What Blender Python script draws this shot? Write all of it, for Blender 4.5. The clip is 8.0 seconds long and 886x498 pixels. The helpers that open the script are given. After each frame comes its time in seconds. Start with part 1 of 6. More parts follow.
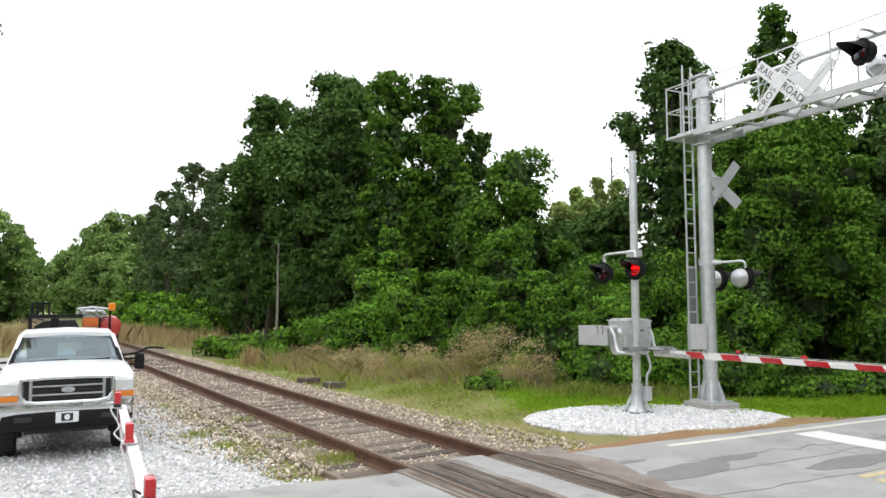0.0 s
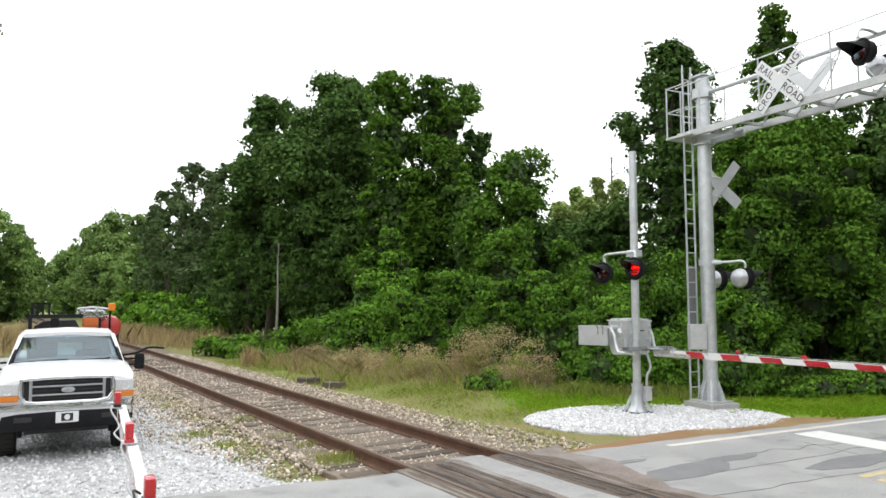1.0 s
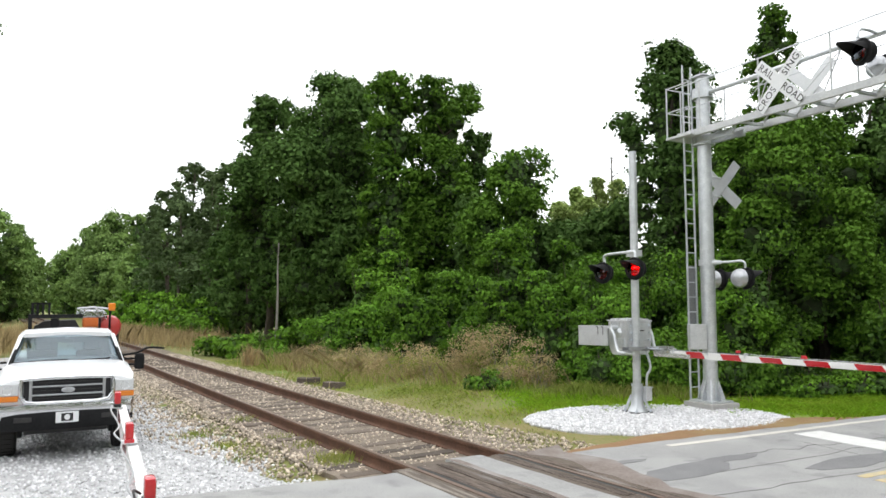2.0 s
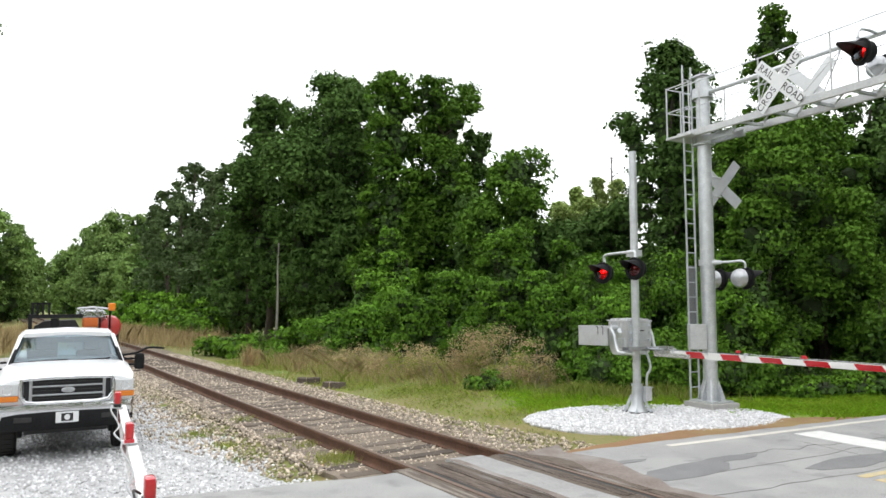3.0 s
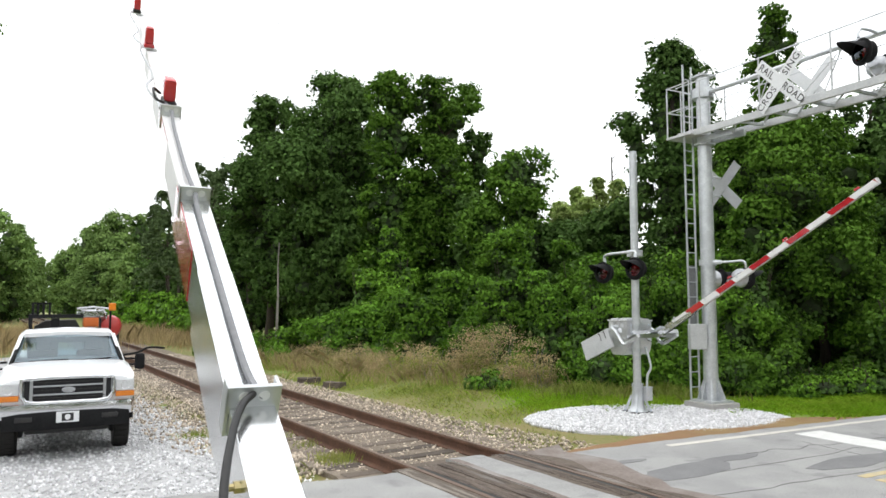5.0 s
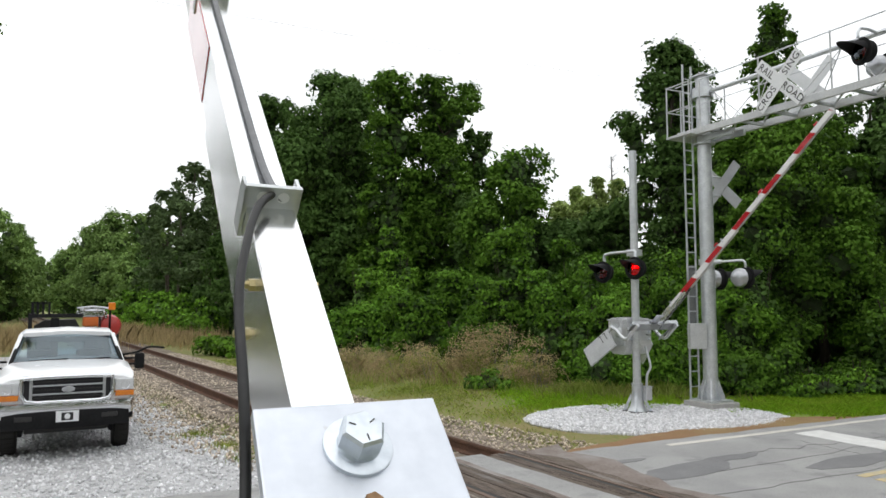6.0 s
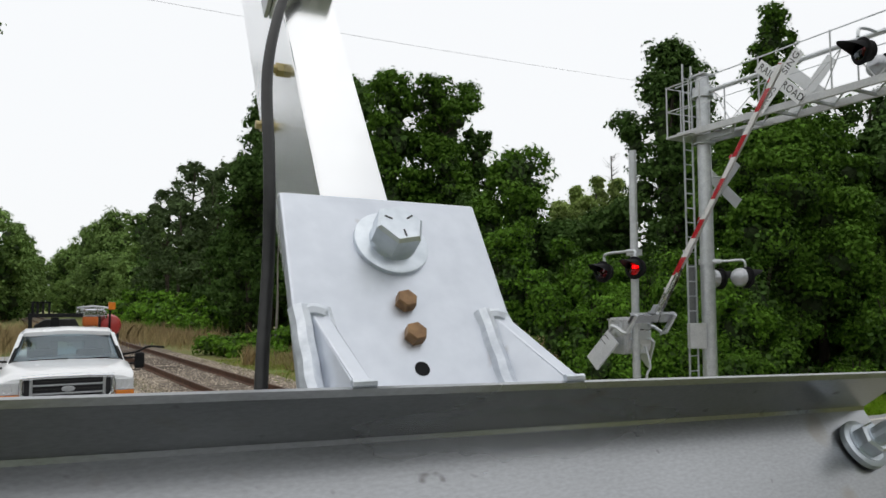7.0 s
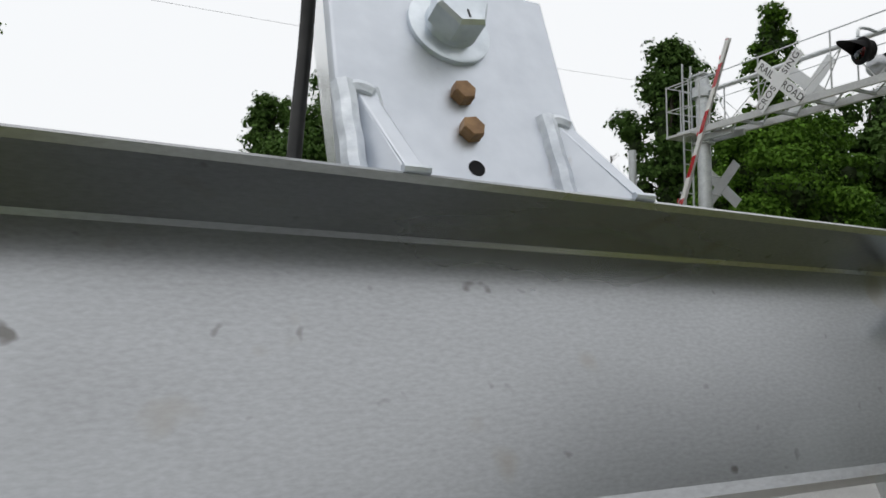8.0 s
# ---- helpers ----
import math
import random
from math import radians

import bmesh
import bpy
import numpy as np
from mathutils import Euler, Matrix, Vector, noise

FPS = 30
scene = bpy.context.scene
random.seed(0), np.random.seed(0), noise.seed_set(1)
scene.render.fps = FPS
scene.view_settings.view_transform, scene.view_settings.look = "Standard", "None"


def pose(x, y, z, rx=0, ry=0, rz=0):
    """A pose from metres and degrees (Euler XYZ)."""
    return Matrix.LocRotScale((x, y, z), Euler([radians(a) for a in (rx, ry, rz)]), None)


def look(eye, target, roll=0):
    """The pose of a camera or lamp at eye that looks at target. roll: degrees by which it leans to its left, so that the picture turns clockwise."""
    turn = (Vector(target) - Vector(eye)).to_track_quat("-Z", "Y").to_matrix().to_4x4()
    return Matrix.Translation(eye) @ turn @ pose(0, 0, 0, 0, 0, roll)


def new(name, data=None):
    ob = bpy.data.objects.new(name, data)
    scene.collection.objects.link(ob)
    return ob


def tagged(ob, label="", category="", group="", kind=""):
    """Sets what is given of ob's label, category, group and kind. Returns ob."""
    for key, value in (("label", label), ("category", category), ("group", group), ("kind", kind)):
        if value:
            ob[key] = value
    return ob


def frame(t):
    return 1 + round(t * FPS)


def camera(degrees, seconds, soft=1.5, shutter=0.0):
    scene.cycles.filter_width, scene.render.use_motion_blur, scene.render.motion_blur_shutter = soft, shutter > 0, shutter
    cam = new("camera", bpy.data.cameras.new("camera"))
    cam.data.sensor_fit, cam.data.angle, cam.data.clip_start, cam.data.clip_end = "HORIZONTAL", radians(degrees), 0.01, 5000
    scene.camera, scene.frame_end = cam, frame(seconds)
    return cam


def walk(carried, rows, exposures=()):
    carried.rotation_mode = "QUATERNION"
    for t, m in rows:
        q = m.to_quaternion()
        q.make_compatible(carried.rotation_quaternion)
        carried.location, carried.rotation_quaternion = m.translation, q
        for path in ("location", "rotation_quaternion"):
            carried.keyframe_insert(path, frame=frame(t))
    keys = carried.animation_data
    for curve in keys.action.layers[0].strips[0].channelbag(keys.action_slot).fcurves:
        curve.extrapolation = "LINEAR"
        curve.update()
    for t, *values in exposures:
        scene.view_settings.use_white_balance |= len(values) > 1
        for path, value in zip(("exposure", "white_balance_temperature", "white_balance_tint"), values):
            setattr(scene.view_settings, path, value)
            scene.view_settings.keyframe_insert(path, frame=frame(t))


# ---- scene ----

# ---------------------------------------------------------------- camera
cam = camera(64.2, 8.0, soft=1.6)
EYE = (0.0, 0.0, 2.0)
PITCH = 94.41


def aim(up=0.0, side=0.0):
    return pose(*EYE, PITCH + up * 0.0458, 0, -side * 0.0458)


walk(cam, [
    (0.0, aim()), (3.1, aim()), (3.3, aim(2.6, 1.2)), (3.5, aim(3.0, 1.3)), (3.7, aim(0.6, 0.2)), (3.9, aim()),
    (4.5, aim(0.0, -0.7)), (5.8, aim(-0.9, -0.2)), (6.5, aim(-1.3, 0.0)), (7.5, aim(-1.9, 0.0)), (8.0, aim(-2.0, 0.2)),
], exposures=[(0.0, -0.10), (4.6, -0.10), (5.8, -0.52), (6.4, -0.82), (7.0, -1.03), (8.0, -1.05)])

# ---------------------------------------------------------------- light
world = bpy.data.worlds.new("overcast_sky")
scene.world = world
world.use_nodes = True
wn, wl = world.node_tree.nodes, world.node_tree.links
sky = wn.new("ShaderNodeTexSky")
sky.sky_type, sky.sun_disc = "NISHITA", False
sky.sun_elevation, sky.sun_rotation = radians(81), radians(243)
sky.air_density, sky.dust_density = 1.0, 4.0
cloud = wn.new("ShaderNodeMix")
cloud.data_type = "RGBA"
cloud.inputs["Factor"].default_value = 0.93
cloud.inputs[7].default_value = (12.3, 12.5, 12.7, 1)
wl.new(sky.outputs[0], cloud.inputs[6])
back = wn["Background"]
back.inputs["Strength"].default_value = 0.166
wl.new(cloud.outputs[2], back.inputs["Color"])

sun = new("sun", bpy.data.lights.new("sun", "SUN"))
sun.data.energy, sun.data.angle, sun.data.color = 0.6, radians(60), (1.0, 0.97, 0.92)
sun.matrix_world = look((0, 0, 30), (4, 2, 0))


# ---------------------------------------------------------------- materials
def mat(name, col, col2=None, rough=0.7, metal=0.0, scale=6.0, fine=60.0, bump=0.0, spread=0.5, third=None, island=0.0, rand=0.0, coat=0.0, stretch=None, ior=1.45):
    """Two colours mixed by coarse and fine noise, with a third for stains, fine relief, and a shift per piece."""
    m = bpy.data.materials.new(name)
    m.use_nodes = True
    n, l = m.node_tree.nodes, m.node_tree.links
    b = n["Principled BSDF"]
    col2 = col2 or tuple(c * 0.8 for c in col)
    tc = n.new("ShaderNodeTexCoord")
    mp = n.new("ShaderNodeMapping")
    l.new(tc.outputs["Object"], mp.inputs["Vector"])
    if stretch:
        mp.inputs["Scale"].default_value = stretch
    a, f = n.new("ShaderNodeTexNoise"), n.new("ShaderNodeTexNoise")
    a.inputs["Scale"].default_value, a.inputs["Detail"].default_value = scale, 5
    f.inputs["Scale"].default_value, f.inputs["Detail"].default_value = fine, 3
    l.new(mp.outputs[0], a.inputs["Vector"])
    l.new(mp.outputs[0], f.inputs["Vector"])
    add = n.new("ShaderNodeMath")
    add.operation = "ADD"
    l.new(a.outputs["Fac"], add.inputs[0])
    l.new(f.outputs["Fac"], add.inputs[1])
    rmp = n.new("ShaderNodeMapRange")
    rmp.inputs["From Min"].default_value, rmp.inputs["From Max"].default_value = 1.0 - spread * 0.5, 1.0 + spread * 0.5
    l.new(add.outputs[0], rmp.inputs["Value"])
    mix = n.new("ShaderNodeMix")
    mix.data_type = "RGBA"
    mix.inputs[6].default_value, mix.inputs[7].default_value = (*col, 1), (*col2, 1)
    l.new(rmp.outputs[0], mix.inputs["Factor"])
    out = mix.outputs[2]
    if third:
        s = n.new("ShaderNodeTexNoise")
        s.inputs["Scale"].default_value, s.inputs["Detail"].default_value = scale * 0.37, 6
        l.new(mp.outputs[0], s.inputs["Vector"])
        sr = n.new("ShaderNodeMapRange")
        sr.inputs["From Min"].default_value, sr.inputs["From Max"].default_value = 0.52, 0.68
        l.new(s.outputs["Fac"], sr.inputs["Value"])
        mx = n.new("ShaderNodeMix")
        mx.data_type = "RGBA"
        mx.inputs[7].default_value = (*third, 1)
        l.new(out, mx.inputs[6])
        l.new(sr.outputs[0], mx.inputs["Factor"])
        out = mx.outputs[2]
    if island or rand:
        src = n.new("ShaderNodeNewGeometry").outputs["Random Per Island"] if island else n.new("ShaderNodeObjectInfo").outputs["Random"]
        amt = island or rand
        hr = n.new("ShaderNodeMapRange")
        hr.inputs["To Min"].default_value, hr.inputs["To Max"].default_value = 1 - amt, 1 + amt
        l.new(src, hr.inputs["Value"])
        hs = n.new("ShaderNodeHueSaturation")
        l.new(hr.outputs[0], hs.inputs["Value"])
        l.new(out, hs.inputs["Color"])
        out = hs.outputs[0]
        if island and rand:
            hr, hs = n.new("ShaderNodeMapRange"), n.new("ShaderNodeHueSaturation")
            hr.inputs["To Min"].default_value, hr.inputs["To Max"].default_value = 1 - rand, 1 + rand
            l.new(n.new("ShaderNodeObjectInfo").outputs["Random"], hr.inputs["Value"])
            l.new(hr.outputs[0], hs.inputs["Value"])
            l.new(out, hs.inputs["Color"])
            out = hs.outputs[0]
    l.new(out, b.inputs["Base Color"])
    b.inputs["Metallic"].default_value, b.inputs["Coat Weight"].default_value, b.inputs["IOR"].default_value = metal, coat, ior
    rr = n.new("ShaderNodeMapRange")
    rr.inputs["To Min"].default_value, rr.inputs["To Max"].default_value = max(0.02, rough - 0.08), min(1, rough + 0.08)
    l.new(a.outputs["Fac"], rr.inputs["Value"])
    l.new(rr.outputs[0], b.inputs["Roughness"])
    if bump:
        bp = n.new("ShaderNodeBump")
        bp.inputs["Strength"].default_value, bp.inputs["Distance"].default_value = min(1, bump), 0.02
        l.new(f.outputs["Fac"], bp.inputs["Height"])
        l.new(bp.outputs[0], b.inputs["Normal"])
    return m


def leaf_mat(name, col, col2, island=0.36, through_light=0.14, scale=0.5, rand=0.14):
    m = mat(name, col, col2, rough=0.7, scale=scale, fine=4.0, spread=0.5, island=island, ior=1.16, rand=rand)
    n, l = m.node_tree.nodes, m.node_tree.links
    b = n["Principled BSDF"]
    tr = n.new("ShaderNodeBsdfTranslucent")
    src = b.inputs["Base Color"].links[0].from_socket
    l.new(src, tr.inputs["Color"])
    mx = n.new("ShaderNodeMixShader")
    mx.inputs[0].default_value = through_light
    l.new(b.outputs[0], mx.inputs[1])
    l.new(tr.outputs[0], mx.inputs[2])
    l.new(mx.outputs[0], n["Material Output"].inputs["Surface"])
    return m


def glow_mat(name, col, strength):
    m = bpy.data.materials.new(name)
    m.use_nodes = True
    b = m.node_tree.nodes["Principled BSDF"]
    b.inputs["Base Color"].default_value = (*col, 1)
    b.inputs["Emission Color"].default_value = (*col, 1)
    b.inputs["Emission Strength"].default_value = strength
    return m


def glass_mat(name, tint, rough=0.03, clear=0.75):
    m = bpy.data.materials.new(name)
    m.use_nodes = True
    n, l = m.node_tree.nodes, m.node_tree.links
    g, t, x = n.new("ShaderNodeBsdfGlossy"), n.new("ShaderNodeBsdfTransparent"), n.new("ShaderNodeMixShader")
    g.inputs["Roughness"].default_value = rough
    g.inputs["Color"].default_value = (0.78, 0.91, 1.0, 1)
    t.inputs["Color"].default_value = (*tint, 1)
    fr = n.new("ShaderNodeFresnel")
    fr.inputs["IOR"].default_value = 1.5
    mr = n.new("ShaderNodeMapRange")
    mr.inputs["To Min"].default_value = 1 - clear
    l.new(fr.outputs[0], mr.inputs["Value"])
    l.new(mr.outputs[0], x.inputs[0])
    l.new(t.outputs[0], x.inputs[1])
    l.new(g.outputs[0], x.inputs[2])
    l.new(x.outputs[0], n["Material Output"].inputs["Surface"])
    return m


M = {
    "asphalt": mat("worn_asphalt", (0.29, 0.29, 0.285), (0.38, 0.38, 0.37), 0.9, scale=1.2, fine=70, bump=0.45, spread=0.35, third=(0.27, 0.27, 0.27)),
    "patch": mat("asphalt_patch", (0.17, 0.17, 0.175), (0.23, 0.23, 0.23), 0.9, scale=2.0, fine=80, bump=0.25),
    "crack": mat("crack_filler", (0.10, 0.10, 0.10), (0.16, 0.155, 0.15), 0.85, scale=4, fine=50),
    "white_line": mat("road_paint_white", (0.78, 0.78, 0.76), (0.62, 0.62, 0.60), 0.7, scale=6, fine=70, bump=0.1),
    "edge_line": mat("road_paint_worn", (0.66, 0.64, 0.58), (0.48, 0.46, 0.42), 0.8, scale=5, fine=50),
    "yellow_line": mat("road_paint_yellow", (0.60, 0.46, 0.20), (0.42, 0.38, 0.28), 0.75, scale=6, fine=50),
    "soil": mat("grassy_soil", (0.135, 0.185, 0.028), (0.235, 0.195, 0.085), 0.95, scale=0.45, fine=14, bump=0.5, spread=0.4, third=(0.12, 0.21, 0.025)),
    "clay": mat("orange_clay", (0.225, 0.120, 0.058), (0.28, 0.175, 0.09), 0.95, scale=1.6, fine=40, bump=0.5, third=(0.30, 0.22, 0.10)),
    "lawn": mat("lawn_soil", (0.145, 0.260, 0.024), (0.20, 0.27, 0.05), 0.95, scale=0.8, fine=30, bump=0.5),
    "gravel_bed": mat("crushed_granite", (0.62, 0.62, 0.62), (0.30, 0.30, 0.31), 0.9, scale=9, fine=38, bump=0.9, spread=0.7),
    "gravel": mat("granite_stone", (0.78, 0.78, 0.785), (0.54, 0.54, 0.55), 0.85, scale=15, fine=60, island=0.30),
    "ballast_bed": mat("brown_ballast", (0.27, 0.225, 0.175), (0.14, 0.112, 0.085), 0.95, scale=7, fine=34, bump=0.9, spread=0.6),
    "ballast": mat("ballast_stone", (0.62, 0.54, 0.44), (0.34, 0.275, 0.21), 0.9, scale=11, fine=50, island=0.55),
    "rust": mat("rusted_rail_steel", (0.090, 0.047, 0.030), (0.165, 0.086, 0.054), 0.85, scale=3, fine=40, bump=0.3),
    "rail_top": mat("worn_rail_head", (0.17, 0.115, 0.085), (0.25, 0.18, 0.14), 0.5, 0.6, scale=3, fine=40),
    "tie": mat("weathered_tie_wood", (0.085, 0.066, 0.052), (0.17, 0.14, 0.115), 0.95, scale=3, fine=30, bump=0.5, rand=0.3, stretch=(1, 9, 9)),
    "timber": mat("crossing_timber", (0.075, 0.056, 0.044), (0.25, 0.20, 0.165), 0.95, scale=2.5, fine=22, bump=1.0, spread=0.4, third=(0.32, 0.29, 0.265), rand=0.25, stretch=(9, 1, 9)),
    "timber_pale": mat("bleached_timber", (0.15, 0.125, 0.10), (0.36, 0.32, 0.275), 0.95, scale=2.5, fine=22, bump=0.9, spread=0.4, third=(0.11, 0.09, 0.075), stretch=(9, 1, 9)),
    "track_dirt": mat("brown_track_dirt", (0.25, 0.215, 0.195), (0.17, 0.135, 0.115), 0.95, scale=2.5, fine=30, bump=0.5, third=(0.30, 0.28, 0.265)),
    "galv": mat("galvanised_steel", (0.70, 0.72, 0.73), (0.55, 0.57, 0.59), 0.42, 0.75, scale=7, fine=30, bump=0.03, third=(0.56, 0.58, 0.60)),
    "alu_paint": mat("aluminium_paint", (0.66, 0.67, 0.675), (0.54, 0.55, 0.56), 0.42, 0.55, scale=5, fine=40),
    "white_steel": mat("pale_grey_steel", (0.62, 0.63, 0.63), (0.50, 0.51, 0.52), 0.5, 0.2, scale=4, fine=30),
    "plate": mat("milled_aluminium", (0.69, 0.725, 0.785), (0.60, 0.635, 0.695), 0.42, 0.75, scale=5, fine=45, bump=0.03, third=(0.67, 0.70, 0.76)),
    "channel": mat("mill_finish_channel", (0.43, 0.44, 0.455), (0.335, 0.342, 0.35), 0.29, 0.95, scale=6, fine=420, spread=0.55, third=(0.50, 0.50, 0.49), stretch=(0.4, 1, 1)),
    "arm_alu": mat("arm_aluminium", (0.84, 0.85, 0.86), (0.76, 0.77, 0.78), 0.19, 0.95, scale=4, fine=40),
    "arm_white": mat("arm_white", (0.80, 0.80, 0.80), (0.74, 0.74, 0.74), 0.4, 0.0, scale=4, fine=40),
    "red_tape": mat("red_reflective_tape", (0.50, 0.020, 0.028), (0.40, 0.016, 0.022), 0.22, scale=4, fine=60, bump=0.02, coat=0.8),
    "white_tape": mat("white_reflective_tape", (0.80, 0.80, 0.79), (0.72, 0.72, 0.71), 0.35, scale=4, fine=60),
    "zinc": mat("bright_zinc", (0.74, 0.79, 0.84), (0.60, 0.65, 0.70), 0.38, 0.85, scale=20, fine=90),
    "brass": mat("yellow_zinc", (0.62, 0.52, 0.26), (0.50, 0.42, 0.22), 0.35, 0.9, scale=30, fine=90),
    "bronze": mat("bronze_shear_bolt", (0.33, 0.20, 0.10), (0.22, 0.13, 0.07), 0.5, 0.5, scale=60, fine=160),
    "weld": mat("weld_bead", (0.76, 0.80, 0.85), (0.60, 0.64, 0.70), 0.42, 0.6, scale=30, fine=120, bump=0.06),
    "rubber": mat("black_cable", (0.015, 0.015, 0.016), (0.028, 0.028, 0.028), 0.5, scale=10, fine=60),
    "cable_grey": mat("grey_cable", (0.20, 0.205, 0.22), (0.26, 0.265, 0.28), 0.6, scale=10, fine=60),
    "black": mat("matt_black_paint", (0.010, 0.010, 0.011), (0.017, 0.017, 0.018), 0.7, scale=6, fine=40, ior=1.25),
    "dark_steel": mat("dark_steel", (0.03, 0.03, 0.032), (0.05, 0.048, 0.045), 0.6, 0.3, scale=6, fine=40),
    "lamp_red": mat("red_lens_plastic", (0.62, 0.045, 0.055), (0.52, 0.03, 0.04), 0.25, scale=20, fine=60, coat=0.4),
    "sign_white": mat("sign_white", (0.80, 0.81, 0.82), (0.74, 0.75, 0.76), 0.45, scale=4, fine=30),
    "sign_grey": mat("sign_back", (0.52, 0.53, 0.54), (0.44, 0.45, 0.46), 0.5, 0.4, scale=4, fine=30),
    "letter": mat("sign_lettering", (0.02, 0.02, 0.022), (0.03, 0.03, 0.03), 0.6),
    "concrete": mat("concrete_pad", (0.45, 0.44, 0.42), (0.36, 0.35, 0.33), 0.9, scale=5, fine=50, bump=0.3),
    "truck_white": mat("truck_white_paint", (0.86, 0.87, 0.88), (0.83, 0.84, 0.85), 0.25, scale=1.5, fine=20, coat=0.6),
    "chrome": mat("chrome", (0.75, 0.76, 0.78), (0.66, 0.67, 0.69), 0.16, 1.0, scale=6, fine=40),
    "grille": mat("grille_dark", (0.012, 0.012, 0.014), (0.02, 0.02, 0.022), 0.6, 0.0, scale=8, fine=40),
    "grille_bar": mat("grille_bar_grey", (0.52, 0.53, 0.55), (0.42, 0.43, 0.45), 0.3, 0.7, scale=8, fine=40),
    "amber": mat("amber_lens", (0.75, 0.24, 0.02), (0.65, 0.18, 0.02), 0.2, scale=20, fine=60, coat=0.5),
    "clear_lens": mat("clear_lamp_lens", (0.74, 0.75, 0.76), (0.58, 0.59, 0.61), 0.12, 0.3, scale=20, fine=60, coat=0.7),
    "tyre": mat("tyre_rubber", (0.014, 0.0135, 0.013), (0.026, 0.024, 0.022), 0.85, scale=10, fine=60, bump=0.3),
    "cab_dark": mat("cab_interior", (0.02, 0.02, 0.022), (0.035, 0.035, 0.036), 0.8, scale=4, fine=30),
    "tank_red": mat("tank_red_paint", (0.52, 0.05, 0.04), (0.42, 0.04, 0.035), 0.4, scale=5, fine=30, coat=0.3),
    "orange": mat("orange_paint", (0.70, 0.18, 0.04), (0.60, 0.14, 0.03), 0.4, scale=5, fine=30),
    "bark": mat("tree_bark", (0.045, 0.035, 0.026), (0.085, 0.07, 0.055), 0.95, scale=3, fine=20, bump=0.7, stretch=(4, 4, 1)),
    "bark_pale": mat("dead_trunk", (0.30, 0.28, 0.25), (0.20, 0.18, 0.16), 0.95, scale=3, fine=20, bump=0.6, stretch=(4, 4, 1)),
    "weed": leaf_mat("weed_blade", (0.24, 0.34, 0.05), (0.37, 0.37, 0.12), island=0.3, scale=0.8, through_light=0.5),
    "vine": leaf_mat("vine_leaf", (0.108, 0.215, 0.026), (0.060, 0.128, 0.015)),
    "mound": leaf_mat("mound_leaf", (0.130, 0.265, 0.028), (0.075, 0.168, 0.017)),
    "vine_bright": leaf_mat("bright_leaf", (0.165, 0.325, 0.034), (0.100, 0.220, 0.022)),
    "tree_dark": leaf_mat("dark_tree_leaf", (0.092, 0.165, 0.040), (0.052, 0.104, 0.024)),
    # Core colour: the shade deep in the foliage is put into it.
    "inner": mat("shade_core_tone", (0.030, 0.058, 0.014), (0.024, 0.032, 0.013), 0.95, scale=5, fine=22, bump=1.0, spread=0.4),
    "pine": leaf_mat("pine_needles", (0.105, 0.155, 0.062), (0.068, 0.105, 0.042), through_light=0.15),
    # Distant leaves are lightened: haze is put into this base colour.
    "hazy_far_leaf": leaf_mat("hazy_far_leaf", (0.200, 0.300, 0.085), (0.130, 0.215, 0.058)),
    "pale_leaf": leaf_mat("young_leaf", (0.37, 0.46, 0.16), (0.28, 0.37, 0.11), through_light=0.4),
    "grass": leaf_mat("grass_blade", (0.23, 0.43, 0.024), (0.31, 0.43, 0.045), island=0.3, scale=0.8, through_light=0.5),
    "dry_grass": leaf_mat("dry_grass_blade", (0.52, 0.40, 0.22), (0.40, 0.30, 0.16), island=0.35),
    "brush": leaf_mat("dry_brush", (0.52, 0.40, 0.24), (0.40, 0.34, 0.17), island=0.3, scale=0.8, through_light=0.5),
    "lens_glass": glass_mat("red_lamp_glass", (0.62, 0.03, 0.035), clear=0.985),
    "reflector": mat("lamp_reflector", (0.55, 0.55, 0.55), (0.42, 0.42, 0.42), 0.5, 0.2, scale=20, fine=60),
    "mesh_guard": mat("grey_mesh_guard", (0.24, 0.25, 0.25), (0.18, 0.185, 0.19), 0.7, 0.3, scale=30, fine=120),
    "glow": glow_mat("lit_lamp", (1.0, 0.03, 0.035), 0.55),
    "glow_core": glow_mat("lit_lamp_core", (1.0, 0.30, 0.28), 30.0),
    "windscreen": glass_mat("windscreen_glass", (0.55, 0.67, 0.72), clear=0.93),
}


def spotted(m, scale, low, high, col):
    """Adds small stains of a colour to a material."""
    n, l = m.node_tree.nodes, m.node_tree.links
    b = n["Principled BSDF"]
    tc = n.new("ShaderNodeTexCoord")
    t = n.new("ShaderNodeTexNoise")
    t.inputs["Scale"].default_value, t.inputs["Detail"].default_value = scale, 2
    l.new(tc.outputs["Object"], t.inputs["Vector"])
    r = n.new("ShaderNodeMapRange")
    r.inputs["From Min"].default_value, r.inputs["From Max"].default_value, r.inputs["To Max"].default_value = low, high, 0.7
    l.new(t.outputs["Fac"], r.inputs["Value"])
    x = n.new("ShaderNodeMix")
    x.data_type = "RGBA"
    x.inputs[7].default_value = (*col, 1)
    l.new(b.inputs["Base Color"].links[0].from_socket, x.inputs[6])
    l.new(r.outputs[0], x.inputs["Factor"])
    l.new(x.outputs[2], b.inputs["Base Color"])


